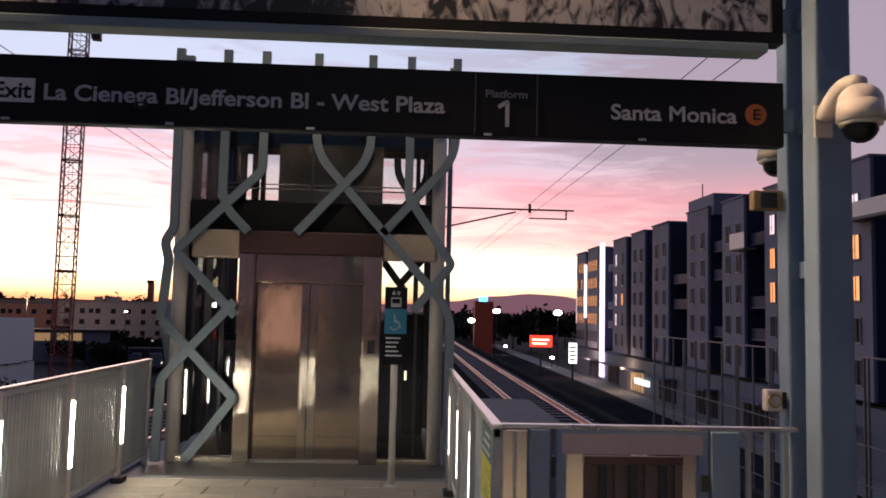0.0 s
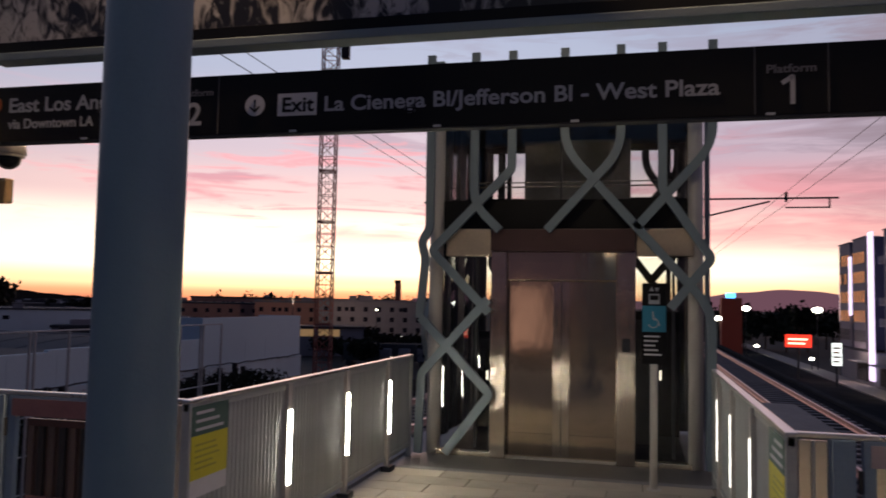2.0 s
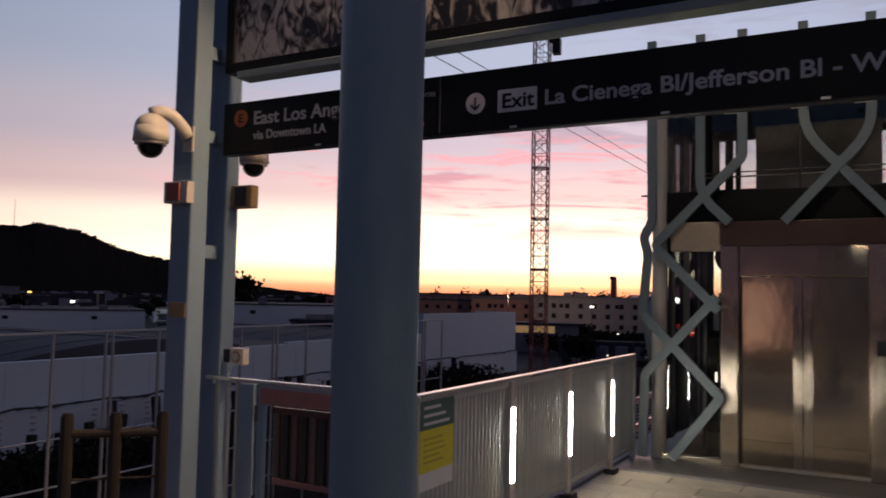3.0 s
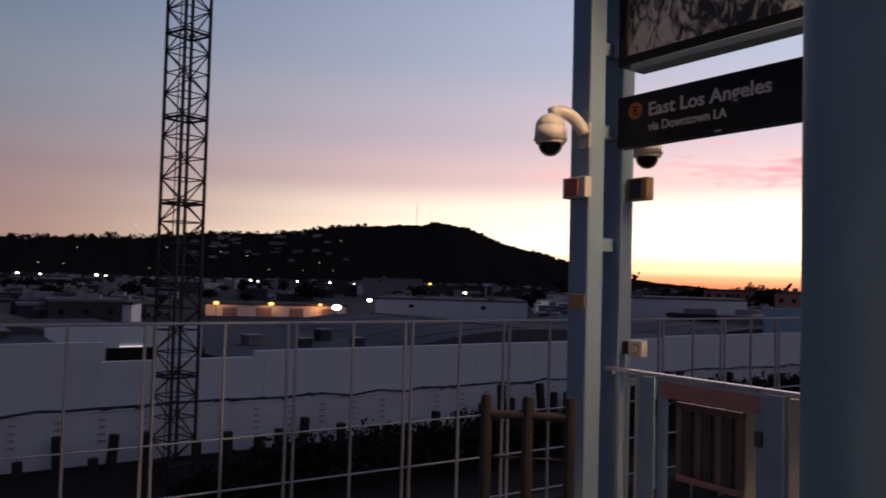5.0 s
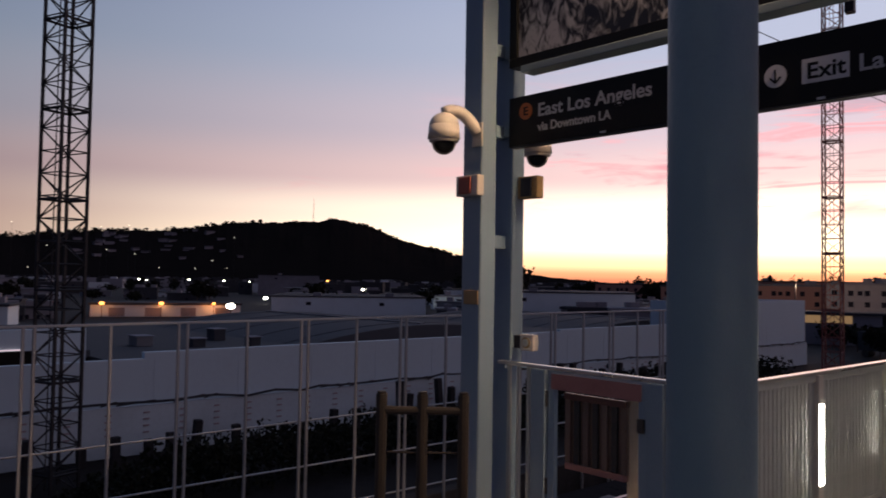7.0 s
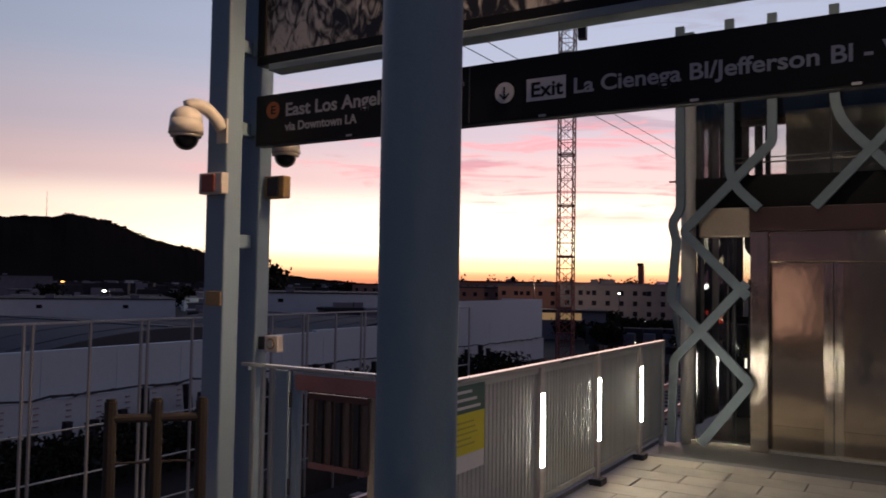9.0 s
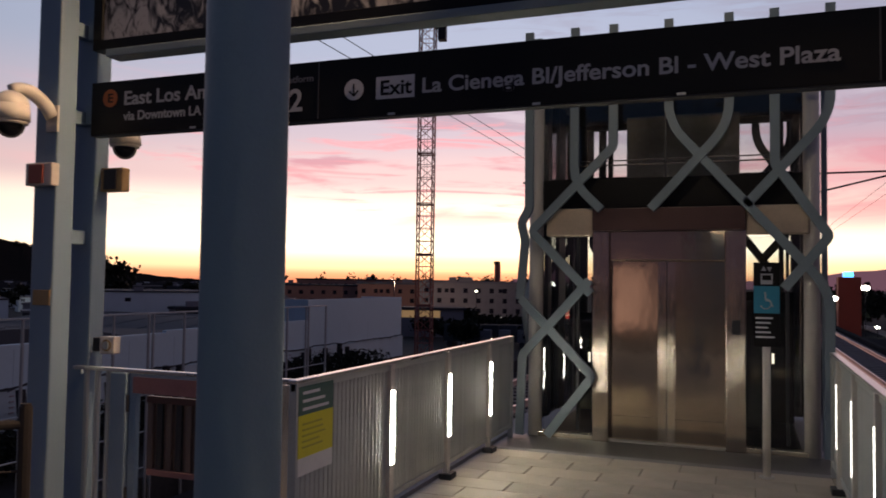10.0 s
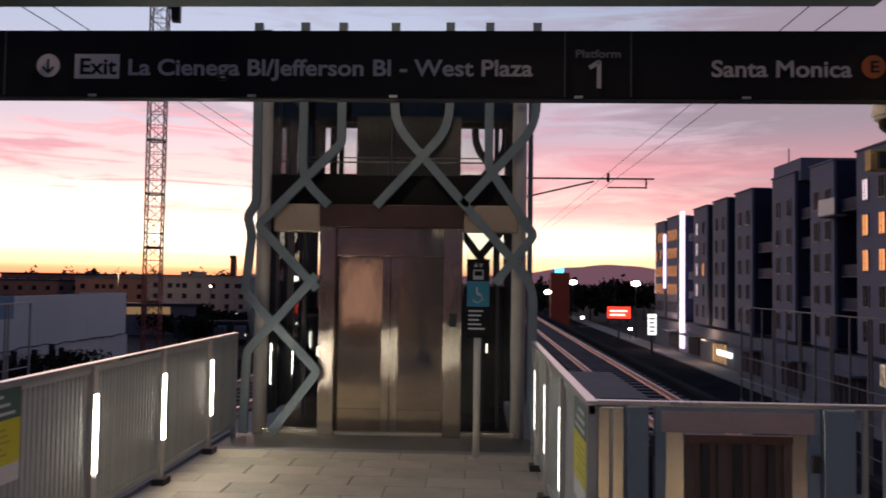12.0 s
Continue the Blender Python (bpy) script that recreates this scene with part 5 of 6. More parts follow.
def wide_block(az, r, half, deep, top, m, label):
    """A particular building square to the line of sight."""
    x, y = at_azimuth(az, r)
    th = empty("warehouse", label, "building", "", (x, y, 0))
    th.rotation_euler = (0, 0, radians(az))
    part("wall", bx(-half, half, 0, deep, -8.5, top), m, th)
    part("roof", bx(-half - 0.2, half + 0.2, -0.2, deep, top, top + 0.3), M_DARKROOF, th)
    for k in range(int(half / 9)):
        wx = -half + 9 + 18 * k
        part("window", bx(wx - 0.6, wx + 0.6, -0.05, 0, top - 2.0, top - 1.2), M_PANE, th)
        part("roof_unit", bx(wx + 1, wx + 3, 2, 4, top + 0.3, top + 1.1), M_FARROOF, th)


wide_block(54.9, 200, 19.0, 30, -3.45, M_SHEATH2, "long pale flat-roofed warehouse")
wide_block(59.1, 420, 15.5, 20, 1.9, M_FARROOF, "pale blocky building before the hill")
wide_block(48.1, 300, 9.2, 20, -2.6, M_SHEATH2, "white low building among trees")
wide_block(88.1, 420, 5.6, 12, 3.3, M_SHEATH2, "white house with lit windows at the foot of the hill")
wide_block(40.0, 185, 17.0, 30, -1.3, M_SHEATH2, "long white warehouse past the building site")
wide_block(80.2, 210, 10.0, 18, -6.2, M_DARKROOF, "dark low shed beside the car park")
wide_block(85.0, 190, 9.0, 14, -6.0, M_ROOF, "grey low shed beside the car park")
x, y = at_azimuth(88.1, 419)
front = empty("lit_shopfront", "row of bright lit doors at the foot of the hill", "shopfront", "", (x, y, 0))
front.rotation_euler = (0, 0, radians(88.1))
for k in range(3):
    part("door_glow", bx(-4.4 + 2.6 * k, -2.9 + 2.6 * k, -0.2, -0.1, -1.6, 0.6), M_LAMPDIM, front)
part("sign", bx(-4.6, -2.2, -0.3, -0.1, 1.2, 2.2), M_REDSIGN, front, "red lit sign")

# parked cars in the lot

for k in range(90):
    az = rnd.uniform(74, 90)
    r = rnd.choice((235, 262, 290, 325, 365)) + rnd.uniform(-3, 3)
    x, y = at_azimuth(az, r)
    car = empty("parked_car", "parked car in the dim car park", "car", "parked cars", (x, y, -8.5))
    car.rotation_euler = (0, 0, radians(az + rnd.choice((0, 90))))
    paint = rnd.choice((M_BLUEGREY, M_FARROOF, M_DARKROOF, M_SHEATH2))
    big = rnd.uniform(0.95, 1.5)
    part("body", bx(-2.2, 2.2, -0.9, 0.9, 0.35, 1.0 * big, 0.08), paint, car)
    part("cabin", bx(-1.4, 1.1, -0.8, 0.8, 1.0 * big, 1.55 * big, 0.1), M_PANE, car)
    for wx in (-1.4, 1.4):
        part("axle_wheels", tube((wx, -0.95, 0.35), (wx, 0.95, 0.35), 0.34, 10), M_DARK, car)
for (az, r, sx, top, m) in ((22.0, 235, 20, 1.0, M_PINKWALL), (27, 260, 26, 0.2, M_PINKWALL), (18.8, 215, 14, 1.6, M_GREYWALL), (32, 330, 30, 0.4, M_PINKWALL), (24, 330, 40, 2.2, M_PINKWALL), (14.5, 300, 18, 0.8, M_GREYWALL)):
    x, y = at_azimuth(az, r)
    far_block(x, y, sx, sx * 0.5, top, m, radians(az), rnd)
    th = LAST[0]
    pane = None
    for lv in range(3):
        for q in range(int(sx / 1.7)):
            wx, wz = -sx + 1.7 + 3.4 * q, top - 1.9 - 2.6 * lv
            if pane is None:
                pane = part("window", bx(-0.55, 0.55, -0.06, 0.0, -0.6, 0.6), M_PANE, th)
                pane.location = (wx, -sx * 0.5, wz)
            else:
                share("window", pane, pose(wx, -sx * 0.5, wz), th)
for k in range(34):
    x, y = at_azimuth(8 + 17 * k / 34 + 0.3 * math.sin(k * 7), 118 + 60 * ((k * 37) % 34) / 34)
    tree(x, y, -8.5, 3.2 + 1.6 * ((k * 13) % 7) / 7, 2.2, "dark leafy tree at the edge of the yard", 700 + k)
shed = empty("lit_shed", "low shed with warm lit openings below the crane", "shed")
x, y = at_azimuth(22.2, 150)
shed.location, shed.rotation_euler = (x, y, 0), (0, 0, radians(22))
part("wall", bx(-7, 7, 0, 6, -8.5, -3.4), M_GREYWALL, shed)
part("roof", bx(-7.4, 7.4, -0.5, 6.4, -3.4, -3.0), M_DARKROOF, shed)
for xa, xb in ((-4.6, -2.2), (-1.2, 2.6)):
    part("opening", bx(xa, xb, -0.06, 0.0, -4.9, -3.6), M_SHOP, shed, "warm lit opening")
for k in range(5):
    x, y = at_azimuth(19.5 - 1.3 * k, 128)
    truck = empty("parked_truck", "parked box truck in the dark yard", "truck", "parked trucks", (x, y, 0))
    part("body", bx(-3, 3, -1.2, 1.2, -7.6, -4.9, 0.08), M_DARKROOF, truck)
    part("cab", bx(3.05, 4.8, -1.1, 1.1, -7.7, -5.6, 0.15), M_GREYWALL, truck)
    for wx in (-2, 3.9):
        part("wheel", tube((wx, -1.25, -8.0), (wx, 1.25, -8.0), 0.5, 14), M_DARK, truck)
    part("headlight", bx(4.78, 4.84, -0.9, -0.5, -7.1, -6.9), M_LAMPDIM, truck)
# added lamp and pole, brighten the far salmon walls
x, y = at_azimuth(24.5, 185)
lamp("far_wall_fill", "POINT", (x, y, 1.5), (x, y, -8), 9000.0, (1.0, 0.62, 0.42), 0.5)
yard = empty("added_fill_pole", "added lamp pole carrying the far wall fill", "street lamp")
part("pole", tube((x, y, -8.5), (x, y, 2.2), 0.12, 8), M_DARK, yard)
part("arm", tube((x, y, 2.2), (x - 1.5, y, 2.5), 0.07, 8), M_DARK, yard)
tall = empty("distant_chimney", "distant dark stack on the skyline", "chimney")
x, y = at_azimuth(17.1, 240)
part("shaft", bx(x - 0.75, x + 0.75, y - 0.8, y + 0.8, -8.5, 7.4, 0.1), M_CRANE2, tall)
part("cap", bx(x - 0.95, x + 0.6, y - 0.9, y + 0.9, 7.4, 8.3, 0.1), M_CRANE, tall)


CREST = ((34, 0), (42, 22), (46.6, 63), (48.3, 79), (49.5, 86), (51.4, 102), (53.1, 129), (54.5, 142), (55.9, 148), (57.5, 142), (61.6, 134), (64, 127), (67.6, 108), (72.3, 103), (74.6, 95), (76.9, 87), (83.3, 79), (89.2, 69), (100, 60), (118, 40))


def hill_height(az):
    for (a0, h0), (a1, h1) in zip(CREST, CREST[1:]):
        if az <= a1:
            t = min(1, max(0, (az - a0) / (a1 - a0)))
            break
    h = h0 + (h1 - h0) * t
    return h + (3.0 * noise.noise(Vector((az * 0.9, 0, 0))) + 1.5 * noise.noise(Vector((az * 3.3, 5, 0)))) * min(1, h / 30)


bm = bmesh.new()
grid = []
AZN, RN = 400, 24
for i in range(AZN + 1):
    az = 34 + (118 - 34) * i / AZN
    row = []
    for j in range(RN + 1):
        t = j / RN
        r = 1250 + 900 * t
        prof = math.sin(min(1, t * 1.25) * math.pi / 2) ** 1.4 if t < 0.8 else 1 - (t - 0.8) * 1.5
        crest = 1.6 * noise.noise(Vector((az * 2.5, t * 9, 2))) * (1 if t > 0.3 else 0)
        h = hill_height(az) * prof + 10 * noise.noise(Vector((az * 0.5, t * 5, 7))) * t * (1 - t) * 2 + crest
        x, y = at_azimuth(az, r)
        row.append(bm.verts.new((x, y, -9 + max(0, h + (r - 1900) * 0.0))))
    grid.append(row)
for i in range(AZN):
    for j in range(RN):
        bm.faces.new((grid[i][j], grid[i + 1][j], grid[i + 1][j + 1], grid[i][j + 1]))
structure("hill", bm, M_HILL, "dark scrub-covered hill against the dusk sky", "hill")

# far ridge, its haze given by a glowing material
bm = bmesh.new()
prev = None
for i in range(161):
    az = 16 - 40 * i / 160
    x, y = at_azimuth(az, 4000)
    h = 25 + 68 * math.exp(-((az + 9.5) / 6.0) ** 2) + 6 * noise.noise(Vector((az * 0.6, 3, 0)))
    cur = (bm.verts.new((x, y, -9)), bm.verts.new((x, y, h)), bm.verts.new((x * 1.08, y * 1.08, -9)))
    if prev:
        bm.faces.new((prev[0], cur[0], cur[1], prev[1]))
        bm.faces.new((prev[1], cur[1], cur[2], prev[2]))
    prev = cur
structure("mountains", bm, M_FARHILL, "distant mountain ridge with haze added as glow", "mountains")
mast = empty("radio_mast", "thin radio mast on the hill crest", "mast")
x, y = at_azimuth(57.45, 1970)
part("shaft", tube((x, y, 120), (x, y, 192), 0.7, 6, 0.4), M_CRANE, mast)


# scrub and trees along the crest, and pale houses on the slope
verts, faces = [], []
rc = random.Random(31)
for k in range(520):
    az = rc.uniform(44, 96)
    dense = 0.45 if 52 < az < 61 else 1.0
    if rc.random() > dense:
        continue
    t = rc.uniform(0.55, 0.82)
    hc = (4.0 if az < 61 else 9.0) * rc.random() ** 2.2 + 2.0
    if 76 < az < 80:
        hc *= 1.6
    cx, cy = at_azimuth(az, 1250 + 900 * t)
    base = -9 + hill_height(az) * math.sin(min(1, t * 1.25) * math.pi / 2) ** 1.4 - 2
    for _ in range(22):
        c = Vector((cx + rc.gauss(0, 2.6), cy + rc.gauss(0, 2.6), base + hc * rc.random() + 1.0))
        w = rc.uniform(1.2, 3.0)
        q = Euler((rc.uniform(0, 6), rc.uniform(0, 6), rc.uniform(0, 6))).to_matrix()
        b0 = len(verts)
        for p in ((-w, -w * 0.5, 0), (w, -w * 0.4, 0.1 * w), (w * 0.7, w * 0.5, 0), (-w * 0.8, w * 0.5, 0.1)):
            verts.append(c + q @ Vector(p))
        faces.append((b0, b0 + 1, b0 + 2, b0 + 3))
me = bpy.data.meshes.new("hill_scrub")
me.from_pydata(verts, [], faces)
me.materials.append(M_LEAF)
tagged(new("hill_scrub", me), "dark trees and scrub along the hill crest", "trees", kind="stuff")
for k in range(34):
    az, t = rc.uniform(62, 73), rc.uniform(0.22, 0.62)
    x, y = at_azimuth(az, 1250 + 900 * t)
    z = -9 + hill_height(az) * math.sin(t * 1.25 * math.pi / 2) ** 1.4
    house = empty("hillside_house", "small pale house on the dark hillside", "house", "hillside houses", (x, y, z))
    house.rotation_euler = (0, 0, radians(az + rc.uniform(-30, 30)))
    w = rc.uniform(4, 9)
    part("wall", bx(-w, w, -4, 4, -6, rc.uniform(2.0, 3.6)), M_GREYWALL, house)
    part("roof", bx(-w - 0.5, w + 0.5, -4.5, 4.5, 3.6, 4.2), M_FARROOF, house)


rt = random.Random(5)
for k in range(24):
    x, y = at_azimuth(-rt.uniform(4.0, 12.6), rt.uniform(190, 330))
    tree(x, y, -8.5, rt.uniform(7, 11), rt.uniform(3.5, 6), "dark leafy street tree against the dusk", 100 + k)
for k in range(12):
    x, y = at_azimuth(rt.uniform(24, 47), rt.uniform(240, 520))
    tree(x, y, -8.5, rt.uniform(8, 12), rt.uniform(3, 6), "dark leafy tree on the skyline", 200 + k)
for k in range(22):
    x, y = at_azimuth(rt.uniform(11, 35), rt.uniform(350, 430))
    tree(x, y, -8.5, rt.uniform(9, 14), rt.uniform(3, 5), "dark leafy tree above the far roofs", 400 + k)
for k in range(64):
    x, y = at_azimuth(rt.uniform(46, 96), rt.uniform(210, 760))
    tree(x, y, -8.5, rt.uniform(4, 8), rt.uniform(2, 4), "dark leafy tree among the low roofs", 500 + k)
x, y = at_azimuth(43.5, 420)
tree(x, y, -8.5, 18, 10, "broad dark tree standing on the skyline", 300)


def street_lamp(x, y, z, m, size, label):
    th = empty("street_lamp", label, "street lamp", "street lamps", (x, y, -8.5))
    part("pole", tube((0, 0, 0), (0, 0, z + 8.5), 0.08, 6), M_DARK, th)
    part("head", bm_ball(bmesh.new(), (0, 0, z + 8.5), size, 1.3, 1.3, 0.8, 10, 6), m, th, "glowing lamp head")


for (az, r, z, m, s) in ((63.1, 150, -1.9, M_LAMPW, 0.75), (71.3, 200, -2.5, M_LAMPO, 0.55), (67.6, 200, -2.5, M_LAMPO, 0.55), (64.2, 200, -2.5, M_LAMPO, 0.40), (60.7, 300, -2.4, M_LAMPW, 0.80), (57.8, 300, -2.4, M_LAMPW, 0.70),
                        (53.9, 420, 1.0, M_LAMPW, 0.70), (53.6, 424, 1.0, M_LAMPW, 0.60), (57.8, 520, 6.3, M_LAMPO, 0.90), (56.4, 520, 6.0, M_LAMPO, 0.90), (69.0, 520, 5.6, M_LAMPW, 0.60), (68.5, 520, 4.9, M_LAMPW, 0.50),
                        (65.8, 520, 5.6, M_LAMPW, 0.60), (63.5, 520, 5.2, M_LAMPW, 0.60), (61.8, 540, 5.0, M_LAMPW, 0.50), (70.7, 120, -4.6, M_LAMPW, 0.45), (86.9, 600, 8.0, M_LAMPW, 0.80), (83.5, 600, 7.4, M_LAMPW, 0.80),
                        (82.2, 600, 7.1, M_LAMPW, 0.60), (78.9, 600, 7.2, M_LAMPW, 0.90), (78.3, 600, 6.8, M_LAMPW, 0.70), (86.2, 380, -1.8, M_LAMPW, 0.80), (48.0, 260, -3.0, M_LAMPW, 0.45), (87.9, 420, 6.3, M_LAMPW, 1.20),
                        (88.6, 430, 6.4, M_REDSIGN, 1.00), (85.5, 400, 0.1, M_REDSIGN, 0.60), (18.6, 200, -0.3, M_LAMPW, 0.25), (20.5, 190, -6.0, M_LAMPW, 0.28), (16.8, 190, -6.5, M_LAMPW, 0.28), (15.0, 160, -6.0, M_LAMPW, 0.22)):
    x, y = at_azimuth(az, r)
    street_lamp(x, y, z - 0.0138 * r if az > 45 else z, m, s * 0.85, "lit street lamp far off in the city")
for k in range(16):                       # house lights on the slope
    az = rt.uniform(62, 76) if k < 12 else rt.uniform(76, 92)
    x, y = at_azimuth(az, 1240)
    street_lamp(x, y, 30 + rt.uniform(-22, 42), M_LAMPDIM, 0.55, "tiny lit house light on the hillside")
for (az, r, z, s) in ((-6.84, 190, 1.8, 0.7), (-11.16, 150, 1.7, 0.62), (-5.06, 150, -0.1, 0.5), (-7.5, 190, -6.4, 0.35), (-10.8, 150, -6.6, 0.3), (-4.4, 220, -4.2, 0.35)):
    x, y = at_azimuth(az, r)
    street_lamp(x, y, z, M_LAMPW, s, "bright street lamp beside the tracks")


# a pale warehouse wall under the orange lamps
ware = empty("warehouse", "pale warehouse wall lit by orange lamps", "building")
x, y = at_azimuth(67.2, 203)
ware.location, ware.rotation_euler = (x, y, 0), (0, 0, radians(67.2))
part("wall", bx(-17, 17, -0.5, 12, -8.5, -5.6), M_SHEATH2, ware)
part("roof", bx(-17.3, 17.3, -0.8, 12.3, -5.75, -5.2), M_DARKROOF, ware)
for k in range(4):
    part("dock_door", bx(-13 + 8 * k, -9.5 + 8 * k, -0.56, -0.5, -8.4, -6.4), M_GREYWALL, ware)
for az in (64.3, 67.6, 71.3):
    px, py = at_azimuth(az, 200.5)
    lamp("warehouse_lamp", "POINT", (px, py, -5.2), (px, py, -8), 480.0, (1.0, 0.32, 0.11), 0.3)


# lit signs beyond the tracks
def pylon_sign(az, r, w, z0, z1, m, label, rows):
    th = empty("lit_sign", label, "sign", at=(0, 0, 0))
    x, y = at_azimuth(az, r)
    part("pole", tube((x, y, -8.5), (x, y, z0), 0.15, 8), M_DARK, th)
    part("face", bx(x - w / 2, x + w / 2, y - 0.3, y, z0, z1, 0.05), m, th, "glowing sign face")
    h = (z1 - z0) / (rows + 1)
    for k in range(rows):
        part("line_of_text", bx(x - w * 0.4, x + w * (0.25 + 0.1 * (k % 2)), y - 0.34, y - 0.3, z0 + h * (k + 0.7), z0 + h * (k + 1.1)), M_RED if m is M_WHITESIGN else M_SIGNTEXT, th)


pylon_sign(-10.0, 130, 3.6, -3.85, -2.0, M_REDSIGN, "red illuminated shop sign with unreadable lettering", 2)
pylon_sign(-12.24, 120, 1.2, -5.7, -2.7, M_WHITESIGN, "white illuminated tall sign with unreadable lettering", 4)
rtower = empty("signal_tower", "dark red tower with a blue lamp on top", "tower")
x, y = at_azimuth(-5.9, 165)
part("body", bx(x - 1.9, x + 1.9, y - 1.2, y + 1.9, -8.5, 3.7, 0.05), M_REDTOWER, rtower)
part("lamp", bx(x - 0.9, x + 0.7, y - 1.0, y + 0.9, 3.7, 4.65, 0.1), M_BLUELAMP, rtower, "glowing blue top")


# ---------------------------------------------------------------- apartment block
block = empty("apartment_block", "five-storey blue-grey apartment block with projecting bays", "building")
FX = 30.0
BAYS = [(49.3, 56.2, 12.3), (59.0, 64.4, 12.4), (68.4, 73.2, 12.4), (76.7, 82.5, 12.5), (88.4, 94.2, 12.3), (97.2, 103.0, 12.2), (105.5, 112.0, 12.1), (120.8, 127.4, 12.0), (129.2, 135.6, 11.8)]
part("core", bx(FX + 2.6, FX + 18, 44, 136, -4.0, 11.5), M_NAVY, block, "dark navy recessed facade")
part("podium", bx(FX + 0.2, FX + 18, 44, 136, -8.4, -4.0), M_PODIUM, block, "concrete ground floor")
proto_frame = proto_pane = proto_lit = proto_pale = None


def window_at(x, y, z, lit, parent):
    global proto_frame, proto_pane, proto_lit, proto_pale
    if proto_frame is None:
        bm = bmesh.new()
        for (a0, a1, b0, b1) in ((-0.47, -0.42, -0.82, 0.82), (0.42, 0.47, -0.82, 0.82), (-0.42, 0.42, 0.77, 0.82), (-0.52, 0.52, -0.90, -0.80), (0.02, 0.06, -0.80, 0.77), (0.06, 0.42, -0.25, -0.21)):
            bm_box(bm, -0.09, 0.02, a0, a1, b0, b1)
        proto_frame = mesh_of("window", bm, M_FRAME)
        proto_pane = mesh_of("pane", bx(-0.04, 0.0, -0.42, 0.42, -0.80, 0.77), M_PANE)
        proto_lit = mesh_of("pane", bx(-0.04, 0.0, -0.42, 0.42, -0.80, 0.77), M_WARM)
        proto_pale = mesh_of("pane", bx(-0.04, 0.0, -0.42, 0.42, -0.80, 0.77), M_PALEWIN)
    w = new("window", proto_frame)
    w.parent, w.location = parent, (x, y, z)
    p = new("pane", (proto_pane, proto_lit, proto_pale)[int(lit)])
    p.parent = w


rw = random.Random(21)
# bay, column, level of the windows that are lit: 1 warm, 2 pale
LIT = {(0, 0, 2): 1, (0, 0, 3): 1, (0, 0, 4): 2, (1, 1, 2): 1, (1, 1, 3): 1, (1, 1, 4): 2, (1, 0, 2): 1, (1, 0, 3): 1, (6, 1, 2): 2, (6, 1, 3): 2, (6, 1, 4): 2, (6, 0, 2): 1, (6, 1, 1): 2}
for bi, (ya, yb, top) in enumerate(BAYS):
    bay = part("bay", bx(FX, FX + 2.7, ya, yb, -3.6, top - 0.1, 0.03), M_STUCCO, block, "dull blue-grey stucco bay")
    part("side_cladding", bx(FX + 0.25, FX + 2.59, ya - 0.08, ya - 0.003, -3.6, top - 0.02), M_NAVY, block, "navy side cladding")
    part("parapet", bx(FX - 0.12, FX + 2.0, ya - 0.1, yb + 0.1, top - 0.1, top + 0.06, 0.02), M_STUCCO, block)
    cols = (0.25, 0.72) if bi < 7 else (0.14, 0.38, 0.62, 0.86)
    for ci, cf in enumerate(cols):
        for lv in range(5):
            y = ya + (yb - ya) * cf
            z = -1.8 + 2.75 * lv
            lit = LIT.get((bi, ci, lv), 0) if bi < 7 else (1 if lv > 0 and rw.random() < 0.9 else 0)
            window_at(FX - 0.002, y, z, lit, block)
for k, (ya, yb) in enumerate(((64.5, 68.2), (73.4, 76.5), (82.8, 88.2), (112.2, 116.4))):
    for lv in (1, 2, 3, 4):
        if (k + lv) % 3 == 0:
            continue
        b = part("balcony", bx(FX + 0.5, FX + 2.59, ya, yb, -3.1 + 2.75 * lv, -2.98 + 2.75 * lv, 0.01), M_PODIUM, block)
        rail = bx(FX + 0.5, FX + 0.55, ya, yb, -2.98 + 2.75 * lv, -2.05 + 2.75 * lv)
        part("balustrade", rail, M_NAVY, b)
for lv in (1, 2, 3, 4):
    window_at(FX + 2.59, 113.2, -1.8 + 2.75 * lv, 2, block)
    window_at(FX + 2.59, 86.5, -1.8 + 2.75 * lv, 0, block)
    if lv > 1:
        window_at(FX + 2.59, 115.2, -1.8 + 2.75 * lv, 2 if lv > 2 else 1, block)
bal = part("balcony", bx(FX - 1.1, FX - 0.01, 65.9, 68.9, 7.4, 7.55, 0.02), M_WALK, block)
part("balustrade", bx(FX - 1.1, FX - 1.04, 65.9, 68.9, 7.55, 8.9), M_PAPER, bal, "pale solid balustrade")
part("lit_reveal", bx(FX + 0.02, FX + 0.2, 135.6, 135.95, 0.0, 9.0), M_PALEWIN, block)
bal = part("balcony", bx(FX - 1.1, FX - 0.01, 45.6, 50.6, 8.0, 8.2, 0.02), M_WALK, block)
part("balustrade", bx(FX - 1.1, FX - 1.04, 45.6, 50.6, 8.2, 9.2), M_PAPER, bal, "pale solid balustrade")
part("roof_house", bx(FX + 0.3, FX + 9, 76.0, 82.9, 11.6, 13.75, 0.05), M_STUCCO, block)
part("antenna", tube((FX + 1.5, 82.0, 14.2), (FX + 1.5, 82.0, 15.6), 0.06, 6), M_DARK, block)
led = part("light_strip", bx(FX - 0.25, FX - 0.01, 116.6, 118.6, -7.6, 12.3), M_COOL, block, "full-height glowing white light strip")
part("light_strip", bx(FX - 0.25, FX - 0.01, 128.0, 128.9, 1.0, 9.6), M_COOL, block)
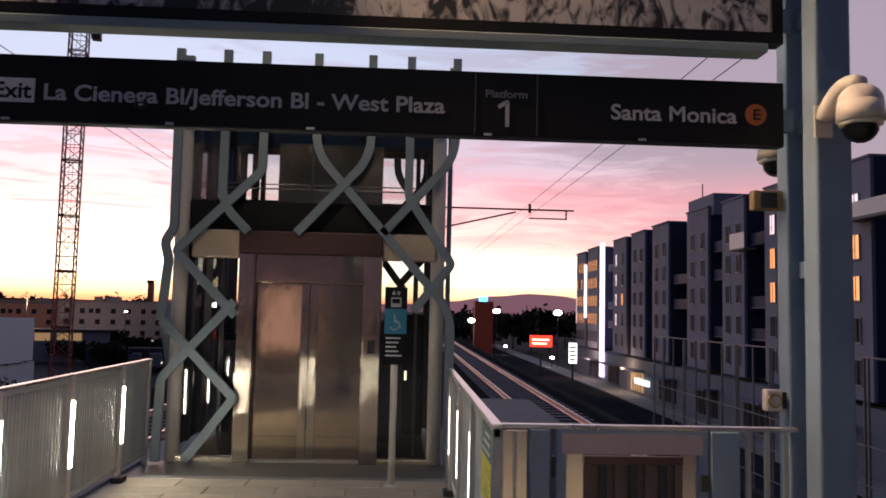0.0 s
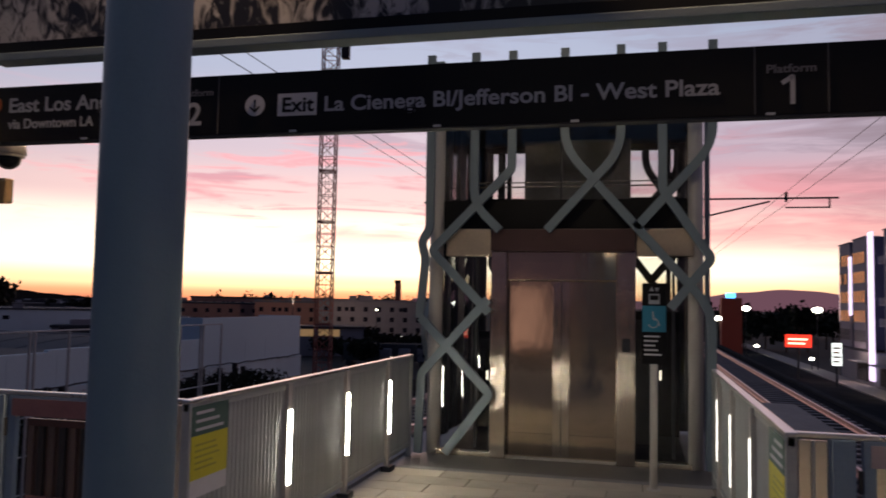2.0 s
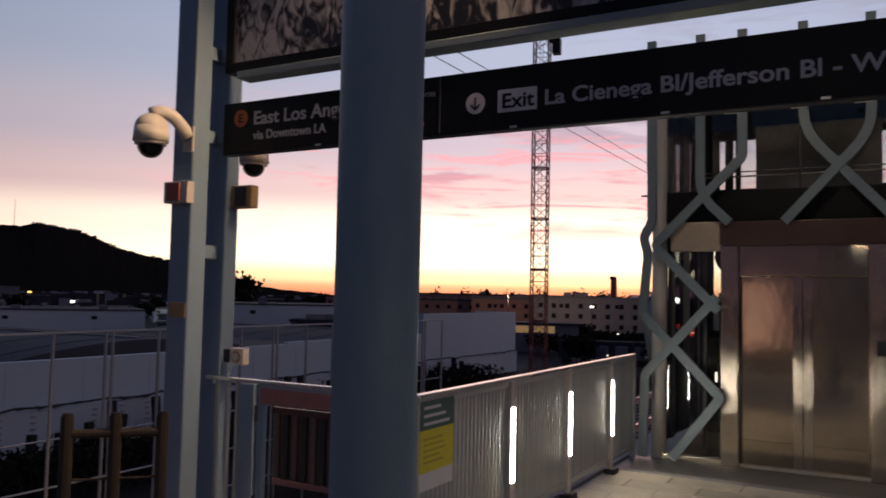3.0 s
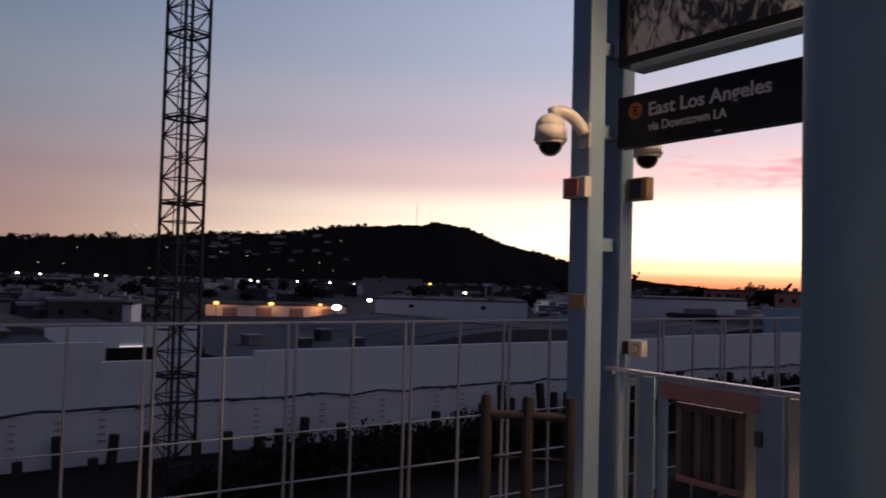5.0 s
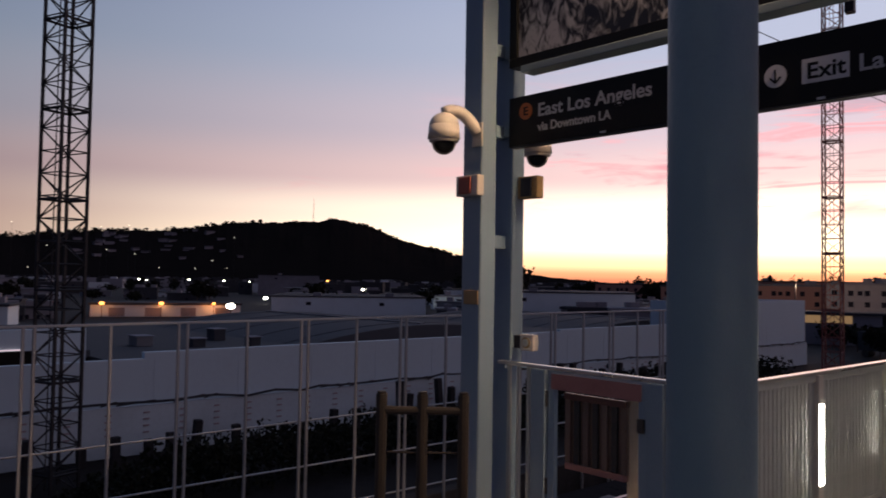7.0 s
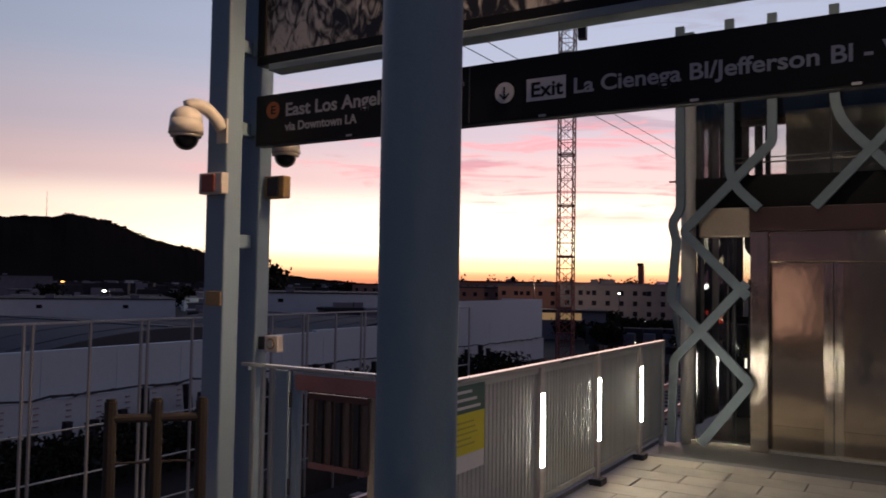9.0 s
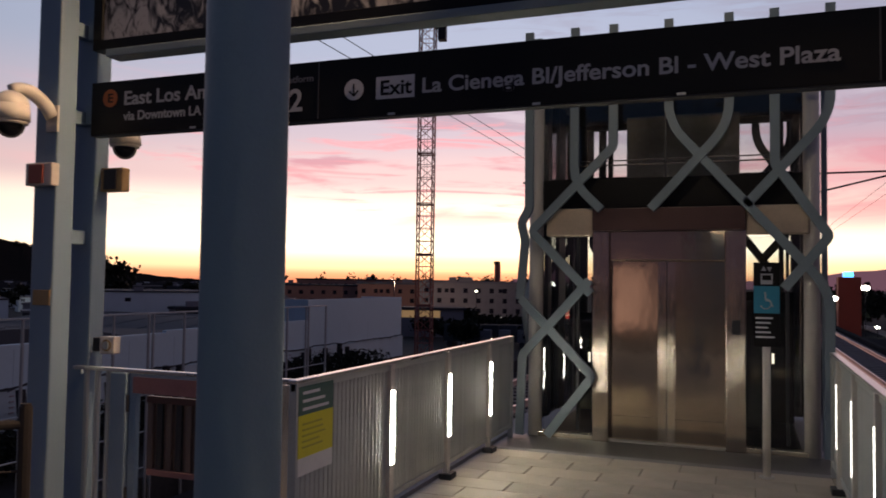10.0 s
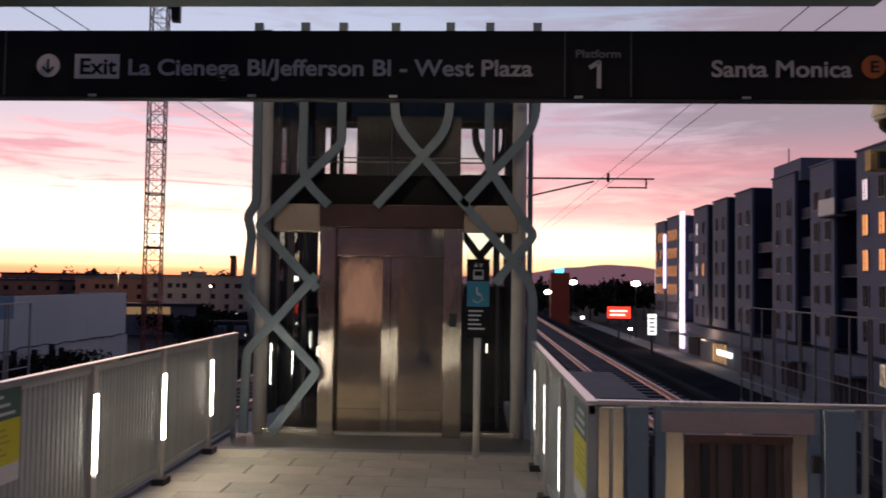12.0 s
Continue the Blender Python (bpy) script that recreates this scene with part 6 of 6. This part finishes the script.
for k in range(7):
    y = 52 + k * 11.5
    part("shopfront", bx(FX + 0.12, FX + 0.2, y, y + 5.5, -8.0, -5.6), M_SHOP if k in (0, 4) else M_PANE, block, "lit shop window" if k in (0, 4) else "dark shop window")
    for q in range(1, 5):
        part("shop_mullion", bx(FX + 0.06, FX + 0.12, y + 1.1 * q - 0.04, y + 1.1 * q + 0.04, -8.0, -5.6), M_PODIUM, block)
    part("awning", bx(FX - 1.2, FX + 0.2, y - 0.3, y + 5.8, -5.45, -5.25, 0.02), M_PODIUM, block)
# added lamps without fixtures, warm the sidewalk
lamp("sidewalk_fill", "POINT", (FX - 1.6, 103.0, -5.2), (FX, 103.0, -8), 260.0, (1.0, 0.70, 0.48), 0.3)
lamp("sidewalk_fill", "POINT", (FX - 2.5, 122.0, -4.5), (FX, 122.0, -8), 350.0, (1.0, 0.72, 0.62), 0.3)
part("shop_lamp", bx(FX - 0.1, FX + 0.1, 95.5, 101, -7.0, -6.35), M_WHITESIGN, block, "white lit shop sign")


# ---------------------------------------------------------------- floor pavers, last
PW, PL, GAP = 0.305, 0.61, 0.008


def pavers(parent, x0, x1, y0, y1, limit):
    first = None
    rest = bmesh.new()
    count = 0
    row = 0
    y = y1 - PW
    while y > y0 - 0.01:
        x = x0 - (PL / 2 if row % 2 else 0)
        while x < x1:
            xa, xb = max(x, x0), min(x + PL, x1)
            if xb - xa > 0.05:
                if count < limit and xb - xa > PL - 0.01:
                    if first is None:
                        bm = bx(GAP / 2, PL - GAP / 2, GAP / 2, PW - GAP / 2, -0.012, 0.0)
                        bmesh.ops.bevel(bm, geom=[e for e in bm.edges if all(v.co.z > -0.001 for v in e.verts)], offset=0.004, segments=1, affect="EDGES")
                        first = part("paver", bm, M_PAVER, parent)
                        first.location = (xa, y, 0)
                    else:
                        share("paver", first, pose(xa, y, random.uniform(-0.0012, 0.0012)), parent)
                    count += 1
                else:
                    bm_box(rest, xa + GAP / 2, xb - GAP / 2, y + GAP / 2, y + PW - GAP / 2, -0.012, 0.0)
            x += PL
        y -= PW
        row += 1
    if rest.verts:
        tagged(part("cut_pavers", rest, M_PAVER, parent), kind="stuff")
    else:
        rest.free()


pavers(floor, -2.60, 0.52, 3.72, 7.38, 300)
pavers(platform_floor, -4.7, 2.55, -3.0, 3.72, 120)
